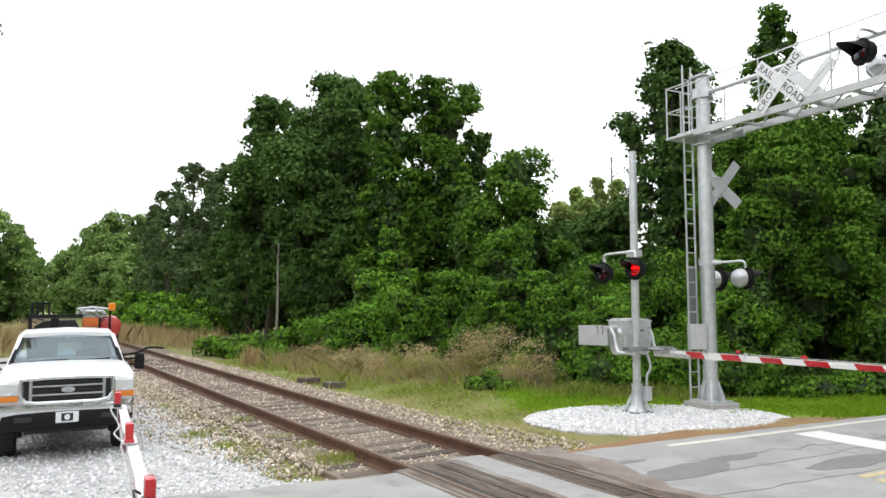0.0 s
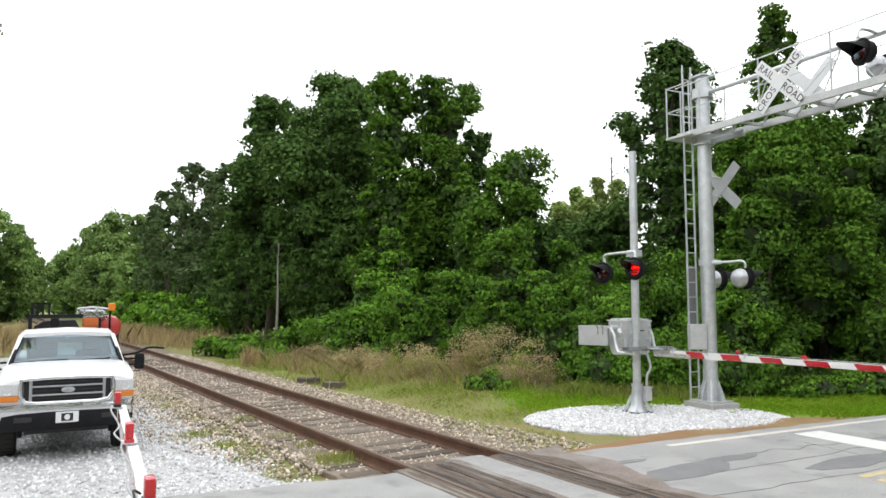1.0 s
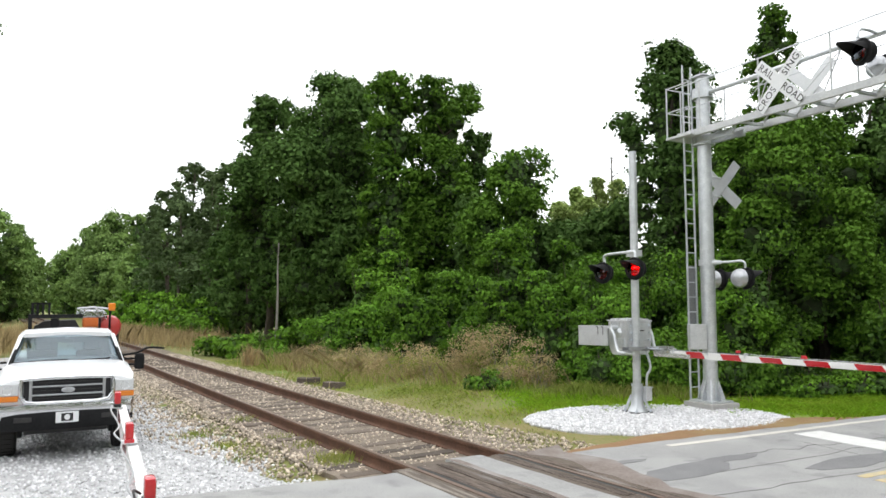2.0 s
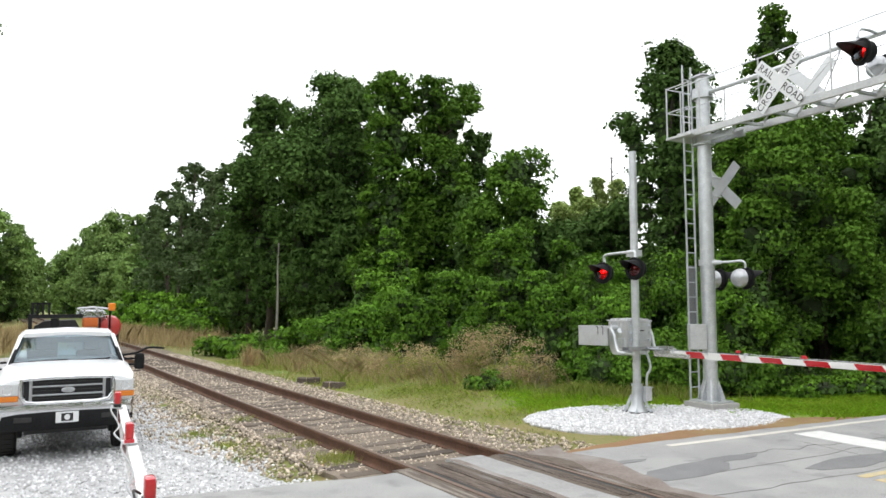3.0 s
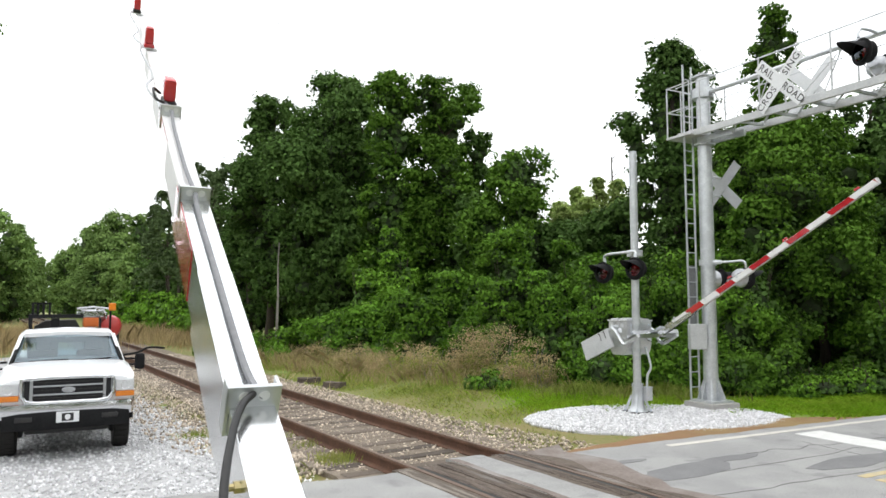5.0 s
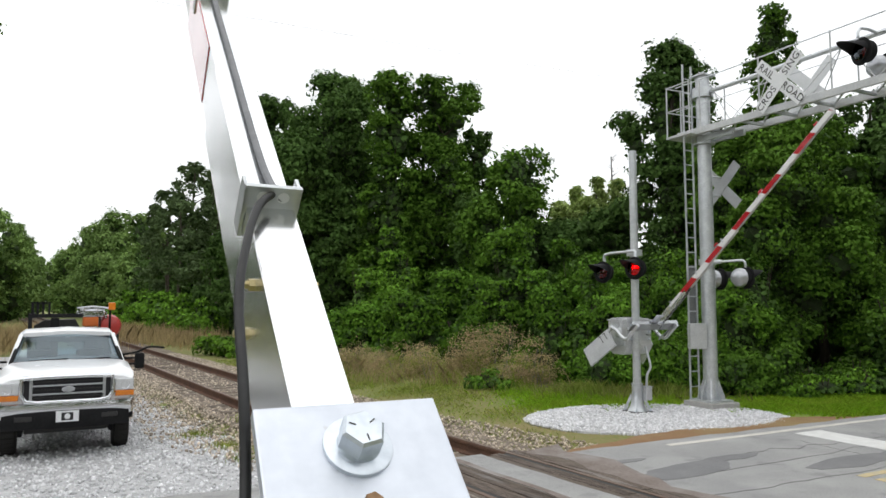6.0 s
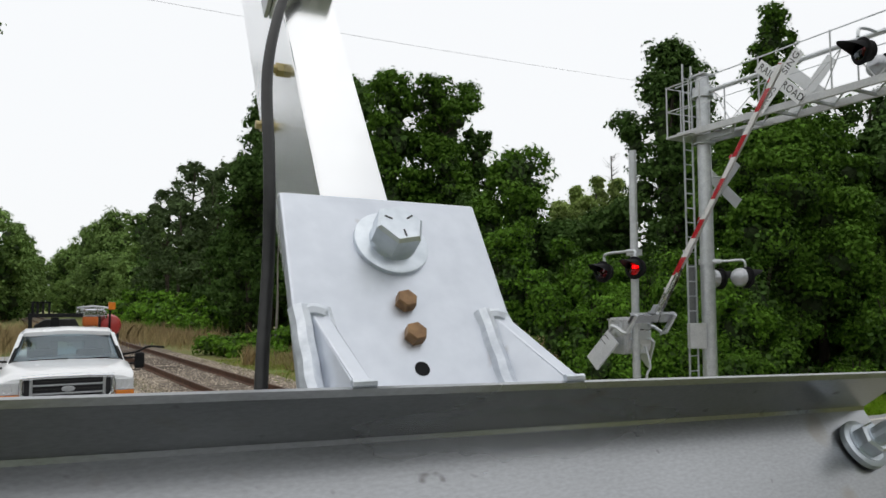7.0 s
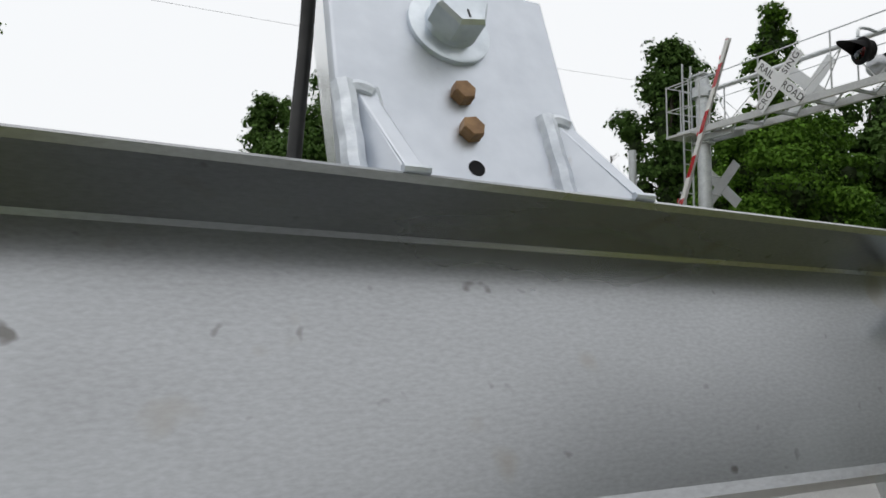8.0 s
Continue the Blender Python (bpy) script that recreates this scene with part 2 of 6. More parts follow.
spotted(M["channel"], 3.2, 0.50, 0.72, (0.58, 0.60, 0.62))
spotted(M["channel"], 42, 0.70, 0.77, (0.10, 0.09, 0.075))
spotted(M["channel"], 17, 0.66, 0.76, (0.33, 0.31, 0.27))
spotted(M["plate"], 30, 0.72, 0.80, (0.40, 0.38, 0.36))
spotted(M["asphalt"], 2.3, 0.60, 0.72, (0.22, 0.22, 0.22))
spotted(M["asphalt"], 38, 0.62, 0.72, (0.18, 0.18, 0.18))


# ---------------------------------------------------------------- mesh helpers
def part(name, bm, material, parent=None, label="", smooth=False, bevel=0.0):
    if bevel:
        bmesh.ops.bevel(bm, geom=[e for e in bm.edges], offset=bevel, segments=2, profile=0.6, affect="EDGES", clamp_overlap=True)
    me = bpy.data.meshes.new(name)
    bmesh.ops.recalc_face_normals(bm, faces=bm.faces)
    if smooth:
        for fc in bm.faces:
            fc.smooth = True
    bm.to_mesh(me)
    bm.free()
    if smooth:
        me.set_sharp_from_angle(angle=radians(38))
    me.materials.append(M[material])
    ob = new(name, me)
    if parent:
        ob.parent = parent
    if label:
        tagged(ob, label)
    return ob


def thing(name, m, label, category, group="", kind=""):
    e = new(name)
    e.matrix_basis = m
    return tagged(e, label, category, group, kind)


def boxes(*items):
    """One bmesh from boxes (x0, x1, y0, y1, z0, z1)."""
    bm = bmesh.new()
    for x0, x1, y0, y1, z0, z1 in items:
        bmesh.ops.create_cube(bm, size=1, matrix=Matrix.Translation(((x0 + x1) / 2, (y0 + y1) / 2, (z0 + z1) / 2)) @ Matrix.Diagonal((abs(x1 - x0), abs(y1 - y0), abs(z1 - z0), 1)))
    return bm


def rod(bm, a, b, r, r2=None, n=10):
    a, b = Vector(a), Vector(b)
    d = b - a
    m = Matrix.Translation((a + b) / 2) @ d.to_track_quat("Z", "Y").to_matrix().to_4x4()
    bmesh.ops.create_cone(bm, cap_ends=True, segments=n, radius1=r, radius2=r if r2 is None else r2, depth=d.length, matrix=m)
    return bm


def beam(bm, a, b, w, h, up=(0, 0, 1)):
    """A square bar from a to b."""
    a, b = Vector(a), Vector(b)
    d = (b - a).normalized()
    s = d.cross(Vector(up))
    s = s.normalized() if s.length > 1e-4 else Vector((1, 0, 0))
    u = s.cross(d)
    vs = [bm.verts.new(p + s * sx * w / 2 + u * sz * h / 2) for p in (a, b) for sx, sz in ((-1, -1), (1, -1), (1, 1), (-1, 1))]
    for q in ((0, 1, 2, 3), (7, 6, 5, 4), (0, 4, 5, 1), (1, 5, 6, 2), (2, 6, 7, 3), (3, 7, 4, 0)):
        bm.faces.new([vs[i] for i in q])
    return bm


def tube(bm, pts, r, n=8):
    """A bent round tube through points."""
    pts = [Vector(p) for p in pts]
    rings = []
    for i, p in enumerate(pts):
        d = (pts[min(i + 1, len(pts) - 1)] - pts[max(i - 1, 0)]).normalized()
        s = d.orthogonal().normalized() if i == 0 else (rings[-1][1] - d * rings[-1][1].dot(d)).normalized()
        t = d.cross(s)
        rings.append(([bm.verts.new(p + (s * math.cos(k * math.tau / n) + t * math.sin(k * math.tau / n)) * r) for k in range(n)], s))
    for (a, _), (b, _) in zip(rings, rings[1:]):
        for k in range(n):
            bm.faces.new((a[k], a[(k + 1) % n], b[(k + 1) % n], b[k]))
    bm.faces.new(rings[0][0][::-1])
    bm.faces.new(rings[-1][0])
    return bm


def arc(points, steps=6):
    """A smooth run through the given points."""
    pts, out = [Vector(p) for p in points], []
    for i in range(len(pts) - 1):
        p0, p1, p2, p3 = pts[max(i - 1, 0)], pts[i], pts[i + 1], pts[min(i + 2, len(pts) - 1)]
        for k in range(steps):
            t = k / steps
            out.append(0.5 * (2 * p1 + (p2 - p0) * t + (2 * p0 - 5 * p1 + 4 * p2 - p3) * t * t + (3 * p1 - p0 - 3 * p2 + p3) * t ** 3))
    return out + [pts[-1]]


def loft(rings, cap=True):
    """Closed rings of equal count, joined one to the next."""
    bm = bmesh.new()
    vs = [[bm.verts.new(p) for p in r] for r in rings]
    n = len(vs[0])
    for a, b in zip(vs, vs[1:]):
        for k in range(n):
            bm.faces.new((a[k], a[(k + 1) % n], b[(k + 1) % n], b[k]))
    if cap:
        bm.faces.new(vs[0][::-1])
        bm.faces.new(vs[-1])
    return bm


def lathe(profile, n=24, m=None, cap=True):
    """Turned about z: profile of (radius, z)."""
    bm = loft([[(r * math.cos(k * math.tau / n), r * math.sin(k * math.tau / n), z) for k in range(n)] for r, z in profile], cap)
    if m:
        bmesh.ops.transform(bm, matrix=m, verts=bm.verts)
    return bm


def mesh_np(name, verts, quads, material, parent=None):
    """A mesh of quads or triangles from arrays."""
    me = bpy.data.meshes.new(name)
    k = quads.shape[1]
    me.vertices.add(len(verts))
    me.vertices.foreach_set("co", np.ascontiguousarray(verts, dtype=np.float32).ravel())
    me.loops.add(quads.size)
    me.loops.foreach_set("vertex_index", np.ascontiguousarray(quads, dtype=np.int32).ravel())
    me.polygons.add(len(quads))
    me.polygons.foreach_set("loop_start", np.arange(0, quads.size, k, dtype=np.int32))
    me.polygons.foreach_set("loop_total", np.full(len(quads), k, dtype=np.int32))
    me.update(calc_edges=True)
    me.materials.append(M[material])
    ob = new(name, me)
    if parent:
        ob.parent = parent
    return ob


RNG = np.random.default_rng(7)


def unit(v):
    return v / np.maximum(np.linalg.norm(v, axis=1, keepdims=True), 1e-9)


def leaves(centres, normals, size, droop=0.4):
    """Folded four-cornered leaves at the centres, facing roughly along the normals."""
    n = len(centres)
    nrm = unit(normals + RNG.normal(0, 0.36, (n, 3)))
    down = np.tile((0.0, 0.0, -1.0), (n, 1)) * droop + RNG.normal(0, 0.6, (n, 3))
    tip = unit(down - nrm * (down * nrm).sum(1, keepdims=True))
    side = np.cross(nrm, tip)
    s = (size * RNG.uniform(0.6, 1.35, n))[:, None]
    w = s * RNG.uniform(0.30, 0.5, n)[:, None]
    fold = nrm * s * 0.12
    v = np.stack([centres - tip * s * 0.5, centres + side * w + fold - tip * s * 0.08, centres + tip * s * 0.5 - fold, centres - side * w + fold - tip * s * 0.08], 1)
    return v.reshape(-1, 3)


def quads_for(n):
    return np.arange(n * 4).reshape(-1, 4)


def ball_points(n):
    return unit(RNG.normal(0, 1, (n, 3)))


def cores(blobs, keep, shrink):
    """Dense uneven balls inside the leafy lumps, coloured dark for the shade there."""
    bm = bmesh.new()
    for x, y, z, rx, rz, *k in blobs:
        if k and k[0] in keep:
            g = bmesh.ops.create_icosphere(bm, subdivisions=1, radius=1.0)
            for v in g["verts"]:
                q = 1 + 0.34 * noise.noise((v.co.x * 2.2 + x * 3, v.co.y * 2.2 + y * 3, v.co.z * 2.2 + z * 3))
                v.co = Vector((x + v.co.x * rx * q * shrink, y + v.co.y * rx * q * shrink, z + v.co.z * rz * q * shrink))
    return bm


def clumps(blobs, per_area, size, droop=0.7, stray=0.14):
    """Leaves over lumps (x, y, z, rx, rz); where a sixth is given, larger leaves fill the inside of the lump."""
    out = []
    for x, y, z, rx, rz, *inside_leaves in blobs:
        inside_leaves, dome = inside_leaves and inside_leaves[0] == 1, inside_leaves and inside_leaves[0] == 2
        n = max(14, int(per_area * rx * rz * (5 if inside_leaves else 12)))
        d = ball_points(n)
        if dome:
            d[:, 2] = np.where(d[:, 2] < -0.35, -d[:, 2], d[:, 2])
        ph = RNG.uniform(0, 6, 3)
        lump = 1 + (0.16 if dome else 0.30) * np.sin(d[:, 0] * 5 + ph[0]) * np.cos(d[:, 1] * 6 + ph[1]) + 0.22 * np.sin(d[:, 2] * 7 + ph[2])
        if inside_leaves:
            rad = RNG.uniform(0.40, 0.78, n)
        else:
            rad = np.where(RNG.random(n) < stray, RNG.uniform(1.05, 1.35, n), 1.08 - 0.45 * RNG.random(n) ** 1.6)
        p = d * (rad * lump)[:, None] * np.array((rx, rx, rz)) + np.array((x, y, z))
        out.append(leaves(p, d + np.array((0, 0, 0.35)), size * (1.5 if inside_leaves else 1.0), droop))
    v = np.concatenate(out)
    return v, quads_for(len(v) // 4)


# ---------------------------------------------------------------- plan
TRACK = 32.7                       # the track runs this far left of straight ahead
TD = Vector((-math.sin(radians(TRACK)), math.cos(radians(TRACK)), 0))
TN = Vector((TD.y, -TD.x, 0))
ROAD_D = Vector((0.889, 0.457, 0)).normalized()
ROAD_N = Vector((-ROAD_D.y, ROAD_D.x, 0))
GROUND = -0.2
LOT = -0.27


def on_track(s, n, z=0.0):
    return TD * s + TN * n + Vector((0, 0, z))


def on_road(s, n, z=0.0):
    return ROAD_D * s + ROAD_N * n + Vector((0, 0, z))


def spot(px, depth):
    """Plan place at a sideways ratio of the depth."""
    return (px - 784) / 1250 * depth, depth


# ---------------------------------------------------------------- ground, road
def ground():
    bm = bmesh.new()
    xs = [-900, -300, -120, -60] + [-40 + 1.0 * i for i in range(71)] + [45, 80, 200, 900]
    ys = [-900, -200, -60, -20, -8] + [-4 + 1.0 * i for i in range(75)] + [85, 110, 160, 300, 900]
    grid = []
    for y in ys:
        row = []
        for x in xs:
            n = Vector((x, y, 0)).dot(TN)
            z = GROUND + 0.05 * noise.noise((x * 0.4, y * 0.4, 3)) * (1 if abs(n - 5.175) > 3 else 0)
            z -= 0.16 * min(1.0, max(0.0, (3.6 - n) / 0.8))
            if n > 9 and y > 14:
                z += 0.02 * (min(n, 14) - 9) / 5
            row.append(bm.verts.new((x, y, z)))
        grid.append(row)
    for a, b in zip(grid, grid[1:]):
        for i in range(len(a) - 1):
            bm.faces.new((a[i], a[i + 1], b[i + 1], b[i]))
    return tagged(part("ground", bm, "soil", smooth=True), "mown grassy soil with bare tan patches", "ground", kind="structure")


def strip(name, corners, z0, z1, material, label, category, ragged=0.0, kind="structure", steps=1, parent=None):
    """A flat slab with the given plan outline; its edges may be ragged."""
    pts = []
    for i, c in enumerate(corners):
        d = corners[(i + 1) % len(corners)]
        k = max(1, int((Vector(d) - Vector(c)).length / 0.3)) if ragged else steps
        for j in range(k):
            p = Vector(c).lerp(Vector(d), j / k)
            if ragged:
                p += Vector((noise.noise((p.x * 1.7, p.y * 1.7, 1)), noise.noise((p.x * 1.7, p.y * 1.7, 5)), 0)) * ragged
            pts.append(p)
    bm = loft([[(p.x, p.y, z0) for p in pts], [(p.x, p.y, z1) for p in pts]])
    ob = part(name, bm, material, parent)
    return tagged(ob, label, category, kind=kind) if not parent else ob


def road():
    a = [on_road(-60, 1.0), on_road(90, 1.0), on_road(90, 7.85), on_road(2.6, 7.85), on_road(-0.6, 8.1), on_road(-4.2, 8.75), on_road(-9, 9.6), on_road(-30, 11), on_road(-60, 11)]
    strip("road", a, -0.3, 0.0, "asphalt", "pale worn grey asphalt road with cracks and patches", "road", ragged=0.10)
    strip("trim", [on_road(7.45, 7.5), on_road(80, 7.5), on_road(80, 7.62), on_road(7.45, 7.62)], -0.02, 0.004, "edge_line", "worn cream edge line on the asphalt", "road marking", ragged=0.02)
    strip("trim", [on_road(9.85, 4.9), on_road(10.45, 4.9), on_road(10.45, 7.35), on_road(9.85, 7.35)], -0.02, 0.005, "white_line", "white painted stop line on the asphalt", "road marking", ragged=0.012)
    for n0 in (4.93, 5.15):
        strip("trim", [on_road(8.1, n0), on_road(60, n0), on_road(60, n0 + 0.11), on_road(8.1, n0 + 0.11)], -0.02, 0.004, "yellow_line", "faded yellow centre line on the asphalt", "road marking", ragged=0.03)
    # repairs and sealed cracks, thin layers on the asphalt
    for k, (s, n, a, b, turn) in enumerate(((8.9, 5.75, 0.95, 0.22, 0.1), (6.6, 6.35, 0.75, 0.28, 0.3), (7.6, 6.6, 0.5, 0.12, 0.0), (6.2, 7.05, 0.35, 0.07, 0.0), (10.5, 5.8, 1.0, 0.18, 0.0))):
        c = on_road(s, n)
        pts = [c + (ROAD_D * math.cos(q) * a + ROAD_N * math.sin(q + turn) * b) * (1 + 0.25 * noise.noise((math.cos(q) * 2, math.sin(q) * 2, k))) for q in (i * math.tau / 28 for i in range(28))]
        strip("trim", pts, -0.01, 0.0045 + 0.0003 * k, "patch", "dark asphalt repair patch", "road patch")
    for k, (s0, n0, s1, n1) in enumerate(((-6, 8.2, -1.0, 7.6), (6.2, 6.1, 12.5, 6.3), (8.0, 6.7, 11, 6.5), (-2.5, 7.25, 2.2, 7.0), (5.8, 5.4, 10.5, 5.3), (9.1, 4.4, 9.4, 6.9))):
        p, q = on_road(s0, n0), on_road(s1, n1)
        up, dn = [], []
        for i in range(25):
            c = p.lerp(q, i / 24) + ROAD_N * 0.16 * noise.noise((i * 0.35, k * 7, 0))
            wd = 0.004 + 0.008 * abs(noise.noise((i * 0.8, k, 3)))
            up.append(c + ROAD_N * wd)
            dn.append(c - ROAD_N * wd)
        strip("trim", up + dn[::-1], -0.01, 0.003, "crack", "dark crack in the asphalt", "road crack")


def stones(name, places, size, material, label, category, seed=1):
    """Loose crushed stones, eight-faced and uneven, at (x, y, z)."""
    rng = np.random.default_rng(seed)
    n = len(places)
    base = np.array(((1, 0, 0), (-1, 0, 0), (0, 1, 0), (0, -1, 0), (0, 0, 0.7), (0, 0, -0.7)), float)
    tri = np.array(((0, 2, 4), (2, 1, 4), (1, 3, 4), (3, 0, 4), (2, 0, 5), (1, 2, 5), (3, 1, 5), (0, 3, 5)))
    q = unit(rng.normal(0, 1, (n, 3)))
    w = unit(np.cross(q, rng.normal(0, 1, (n, 3))))
    r = np.stack([q, w, np.cross(q, w)], 1)
    s = (size * rng.uniform(0.5, 1.3, n))[:, None, None] * rng.uniform(0.7, 1.25, (n, 6, 1))
    v = np.einsum("kj,nji->nki", base, r) * s + places[:, None, :]
    f = (tri[None] + np.arange(n)[:, None, None] * 6).reshape(-1, 3)
    return tagged(mesh_np(name, v.reshape(-1, 3), f, material), label, category, kind="stuff")


def inside(poly, x, y):
    hit = np.zeros(len(x), bool)
    for (x0, y0), (x1, y1) in zip(poly, poly[1:] + poly[:1]):
        c = ((y0 > y) != (y1 > y)) & (x < (x1 - x0) * (y - y0) / (y1 - y0 + 1e-12) + x0)
        hit ^= c
    return hit


def scatter(poly, count, seed):
    rng = np.random.default_rng(seed)
    p = np.array(poly)
    lo, hi = p.min(0), p.max(0)
    x, y = rng.uniform(lo[0], hi[0], count), rng.uniform(lo[1], hi[1], count)
    k = inside(poly, x, y)
    return x[k], y[k]


def gravel_lot():
    outer = [on_road(-14, 7.2), on_road(-5, 7.2), on_road(0.4, 7.2), on_track(8.2, 3.85), on_track(9.6, 3.9), on_track(34, 3.9), on_track(36, -2.5), on_track(20, -5), on_track(4, -9)]
    strip("ground", outer, LOT - 0.1, LOT, "gravel_bed", "pale crushed granite parking ground", "gravel", ragged=0.25)
    poly = [(p.x, p.y) for p in outer]
    x, y = scatter(poly, 110000, 3)
    near = np.hypot(x, y) < 17
    x, y = x[near], y[near]
    stones("gravel", np.stack([x, y, LOT + RNG.uniform(-0.004, 0.014, len(x))], 1), 0.033, "gravel", "loose pale grey crushed granite", "gravel", 4)


def mound():
    """Flat heap of pale stone under the signals."""
    c, a, b = Vector((4.06, 13.55, 0)), 2.5, 1.62
    along, across = Vector((0.991, 0.13, 0)), Vector((-0.13, 0.991, 0))
    rings = []
    for r, z in ((1.0, GROUND - 0.08), (0.98, GROUND + 0.03), (0.90, GROUND + 0.06), (0.75, GROUND + 0.075), (0.02, GROUND + 0.08)):
        rings.append([c + (along * math.cos(q) * a + across * math.sin(q) * b) * r * (1 + 0.10 * noise.noise((math.cos(q) * 2.2, math.sin(q) * 2.2, 9))) + Vector((0, 0, z)) for q in (i * math.tau / 48 for i in range(48))])
    tagged(part("ground", loft(rings), "gravel_bed", smooth=True), "low mound of white crushed stone under the signals", "gravel", kind="structure")
    rng = np.random.default_rng(5)
    q, r = rng.uniform(0, math.tau, 16000), np.sqrt(rng.random(16000)) * 1.02
    x = c.x + (along.x * np.cos(q) * a + across.x * np.sin(q) * b) * r
    y = c.y + (along.y * np.cos(q) * a + across.y * np.sin(q) * b) * r
    z = GROUND + np.interp(r, (0, 0.75, 0.90, 0.98, 1.03), (0.08, 0.075, 0.06, 0.03, 0.0)) + rng.uniform(-0.004, 0.014, 16000)
    stones("gravel", np.stack([x, y, z], 1), 0.036, "gravel", "loose white crushed stone on the mound", "gravel", 6)
    lawn = [Vector((*spot(px, d), 0)) for px, d in ((1010, 15.6), (1120, 15.0), (1380, 13.4), (1700, 12.4), (1750, 18), (1200, 19.5), (1010, 18.6))]
    strip("ground", lawn, GROUND - 0.1, GROUND + 0.035, "lawn", "bright green grassy verge", "grass", ragged=0.3)
    edge = [on_road(5.0, 7.6), on_road(40, 7.6), on_road(40, 8.15), on_road(13.0, 8.3), on_road(12.0, 8.9), on_road(9, 8.9), on_road(7.0, 8.6), on_road(5.8, 8.2)]
    strip("ground", edge, GROUND - 0.1, -0.118, "clay", "strip of orange clay beside the road", "soil", ragged=0.16)


def rail_profile():
    half = ((0.070, -0.172), (0.070, -0.160), (0.022, -0.148), (0.010, -0.135), (0.010, -0.050), (0.034, -0.040), (0.036, -0.010), (0.028, 0.0))
    return [(-x, z) for x, z in half][::-1] + [(x, z) for x, z in half]


def track():
    t = thing("railway_track", Matrix.Identity(4), "single railway track with rusted rails on weathered ties", "railway track", kind="structure")
    prof = rail_profile()
    m = pose(0, 0, 0, 0, 0, TRACK)
    for n in (4.43, 5.92):
        bm = bmesh.new()
        rows = [[bm.verts.new(m @ Vector((n + x, s, z))) for x, z in prof] for s in (-40, 140)]
        k = len(prof)
        for i in range(k):
            bm.faces.new((rows[0][i], rows[0][(i + 1) % k], rows[1][(i + 1) % k], rows[1][i]))
        part("rail", bm, "rust", t, "rust-brown steel rail")
        part("rail_head", boxes((n - 0.030, n + 0.030, -40, 140, -0.003, 0.0125)), "rail_top", t).matrix_basis = m
    tie = bpy.data.meshes.new("tie")
    bm = boxes((-1.28, 1.28, -0.105, 0.105, -0.17, 0.0))
    bmesh.ops.bevel(bm, geom=bm.edges[:], offset=0.012, segments=1, affect="EDGES")
    bm.to_mesh(tie)
    bm.free()
    tie.materials.append(M["tie"])
    rng = random.Random(3)
    s = 8.35
    while s < 75:
        o = new("tie", tie)
        o.parent = t
        o.matrix_basis = m @ pose(5.175 + rng.uniform(-0.08, 0.08), s, -0.168 + rng.uniform(-0.012, 0.010), rng.uniform(-1, 1), rng.uniform(-0.6, 0.6), rng.uniform(-2, 2))
        s += 0.53 + rng.uniform(-0.04, 0.04)
    # crossing planks beside and between the rails
    for n, w, z, mt in ((4.245, 0.155, 0.010, "timber_pale"), (4.355, 0.045, 0.006, "timber"), (4.635, 0.20, 0.009, "timber"), (4.86, 0.215, 0.011, "timber"), (5.735, 0.165, 0.009, "timber"), (6.04, 0.14, 0.009, "timber")):
        s0 = 7.50 + (n - 4.245) * 0.10
        for s, ln in ((s0, 2.35), (s0 - 2.38, 2.35), (s0 - 4.76, 2.35)):
            bm = boxes((n - w / 2, n + w / 2, s - ln, s, -0.16, z))
            bmesh.ops.subdivide_edges(bm, edges=[e for e in bm.edges if abs(e.verts[0].co.y - e.verts[1].co.y) > 0.5], cuts=14)
            for vv in bm.verts:
                vv.co.x += 0.016 * noise.noise((vv.co.y * 4.1, n * 9, 1 if vv.co.x > n else 5))
                vv.co.z += 0.010 * noise.noise((vv.co.y * 2.3, vv.co.x * 14, 3)) if vv.co.z > -0.1 else 0
            o = part("plank", bm, mt, t, bevel=0.006)
            o.matrix_basis = m @ pose(0, 0, 0.004 * rng.uniform(-1, 1), 0, 0, 0)
    # Dark strips on the surface stand in for the shaded gaps beside the rails.
    for n in (4.495, 5.855):
        part("flangeway_strip", boxes((n - 0.034, n + 0.034, 0.6, 7.6, -0.06, 0.0055)), "dark_steel", t).matrix_basis = m
    strip("plank_bed", [on_track(0.8, 4.17), on_track(7.6, 4.17), on_track(7.6, 6.3), on_track(0.8, 6.3)], -0.2, 0.0035, "tie", "", "", parent=t, ragged=0.05)
    strip("crossing_fill", [on_track(1.0, 5.02), on_track(7.75, 5.02), on_track(7.72, 5.55), on_track(1.0, 5.55)], -0.2, 0.009, "asphalt", "", "", parent=t, ragged=0.03)
    strip("dirt_stain", [on_track(1.0, 6.19), on_track(7.5, 6.19), on_track(7.7, 6.75), on_track(6.6, 6.70), on_track(5.2, 6.42), on_track(1.0, 6.38)], -0.2, 0.0055, "track_dirt", "", "", parent=t, ragged=0.22)
    strip("dirt_stain", [on_track(1.0, 5.02), on_track(7.7, 5.02), on_track(7.6, 5.12), on_track(1.0, 5.10)], -0.2, 0.0125, "track_dirt", "", "", parent=t, ragged=0.09)
    bed = [on_track(7.9, 3.75), on_track(140, 3.75), on_track(140, 6.95), on_track(7.6, 7.1)]
    strip("ballast_bed", bed, GROUND - 0.1, -0.178, "ballast_bed", "", "", parent=t, ragged=0.2)
    x, y = scatter([(p.x, p.y) for p in (on_track(8.8, 3.3), on_track(12.5, 2.3), on_track(32, 2.2), on_track(32, 7.0), on_track(12, 7.5), on_track(7.2, 8.1))], 112000, 8)
    n = x * TN.x + y * TN.y
    s = x * TD.x + y * TD.y
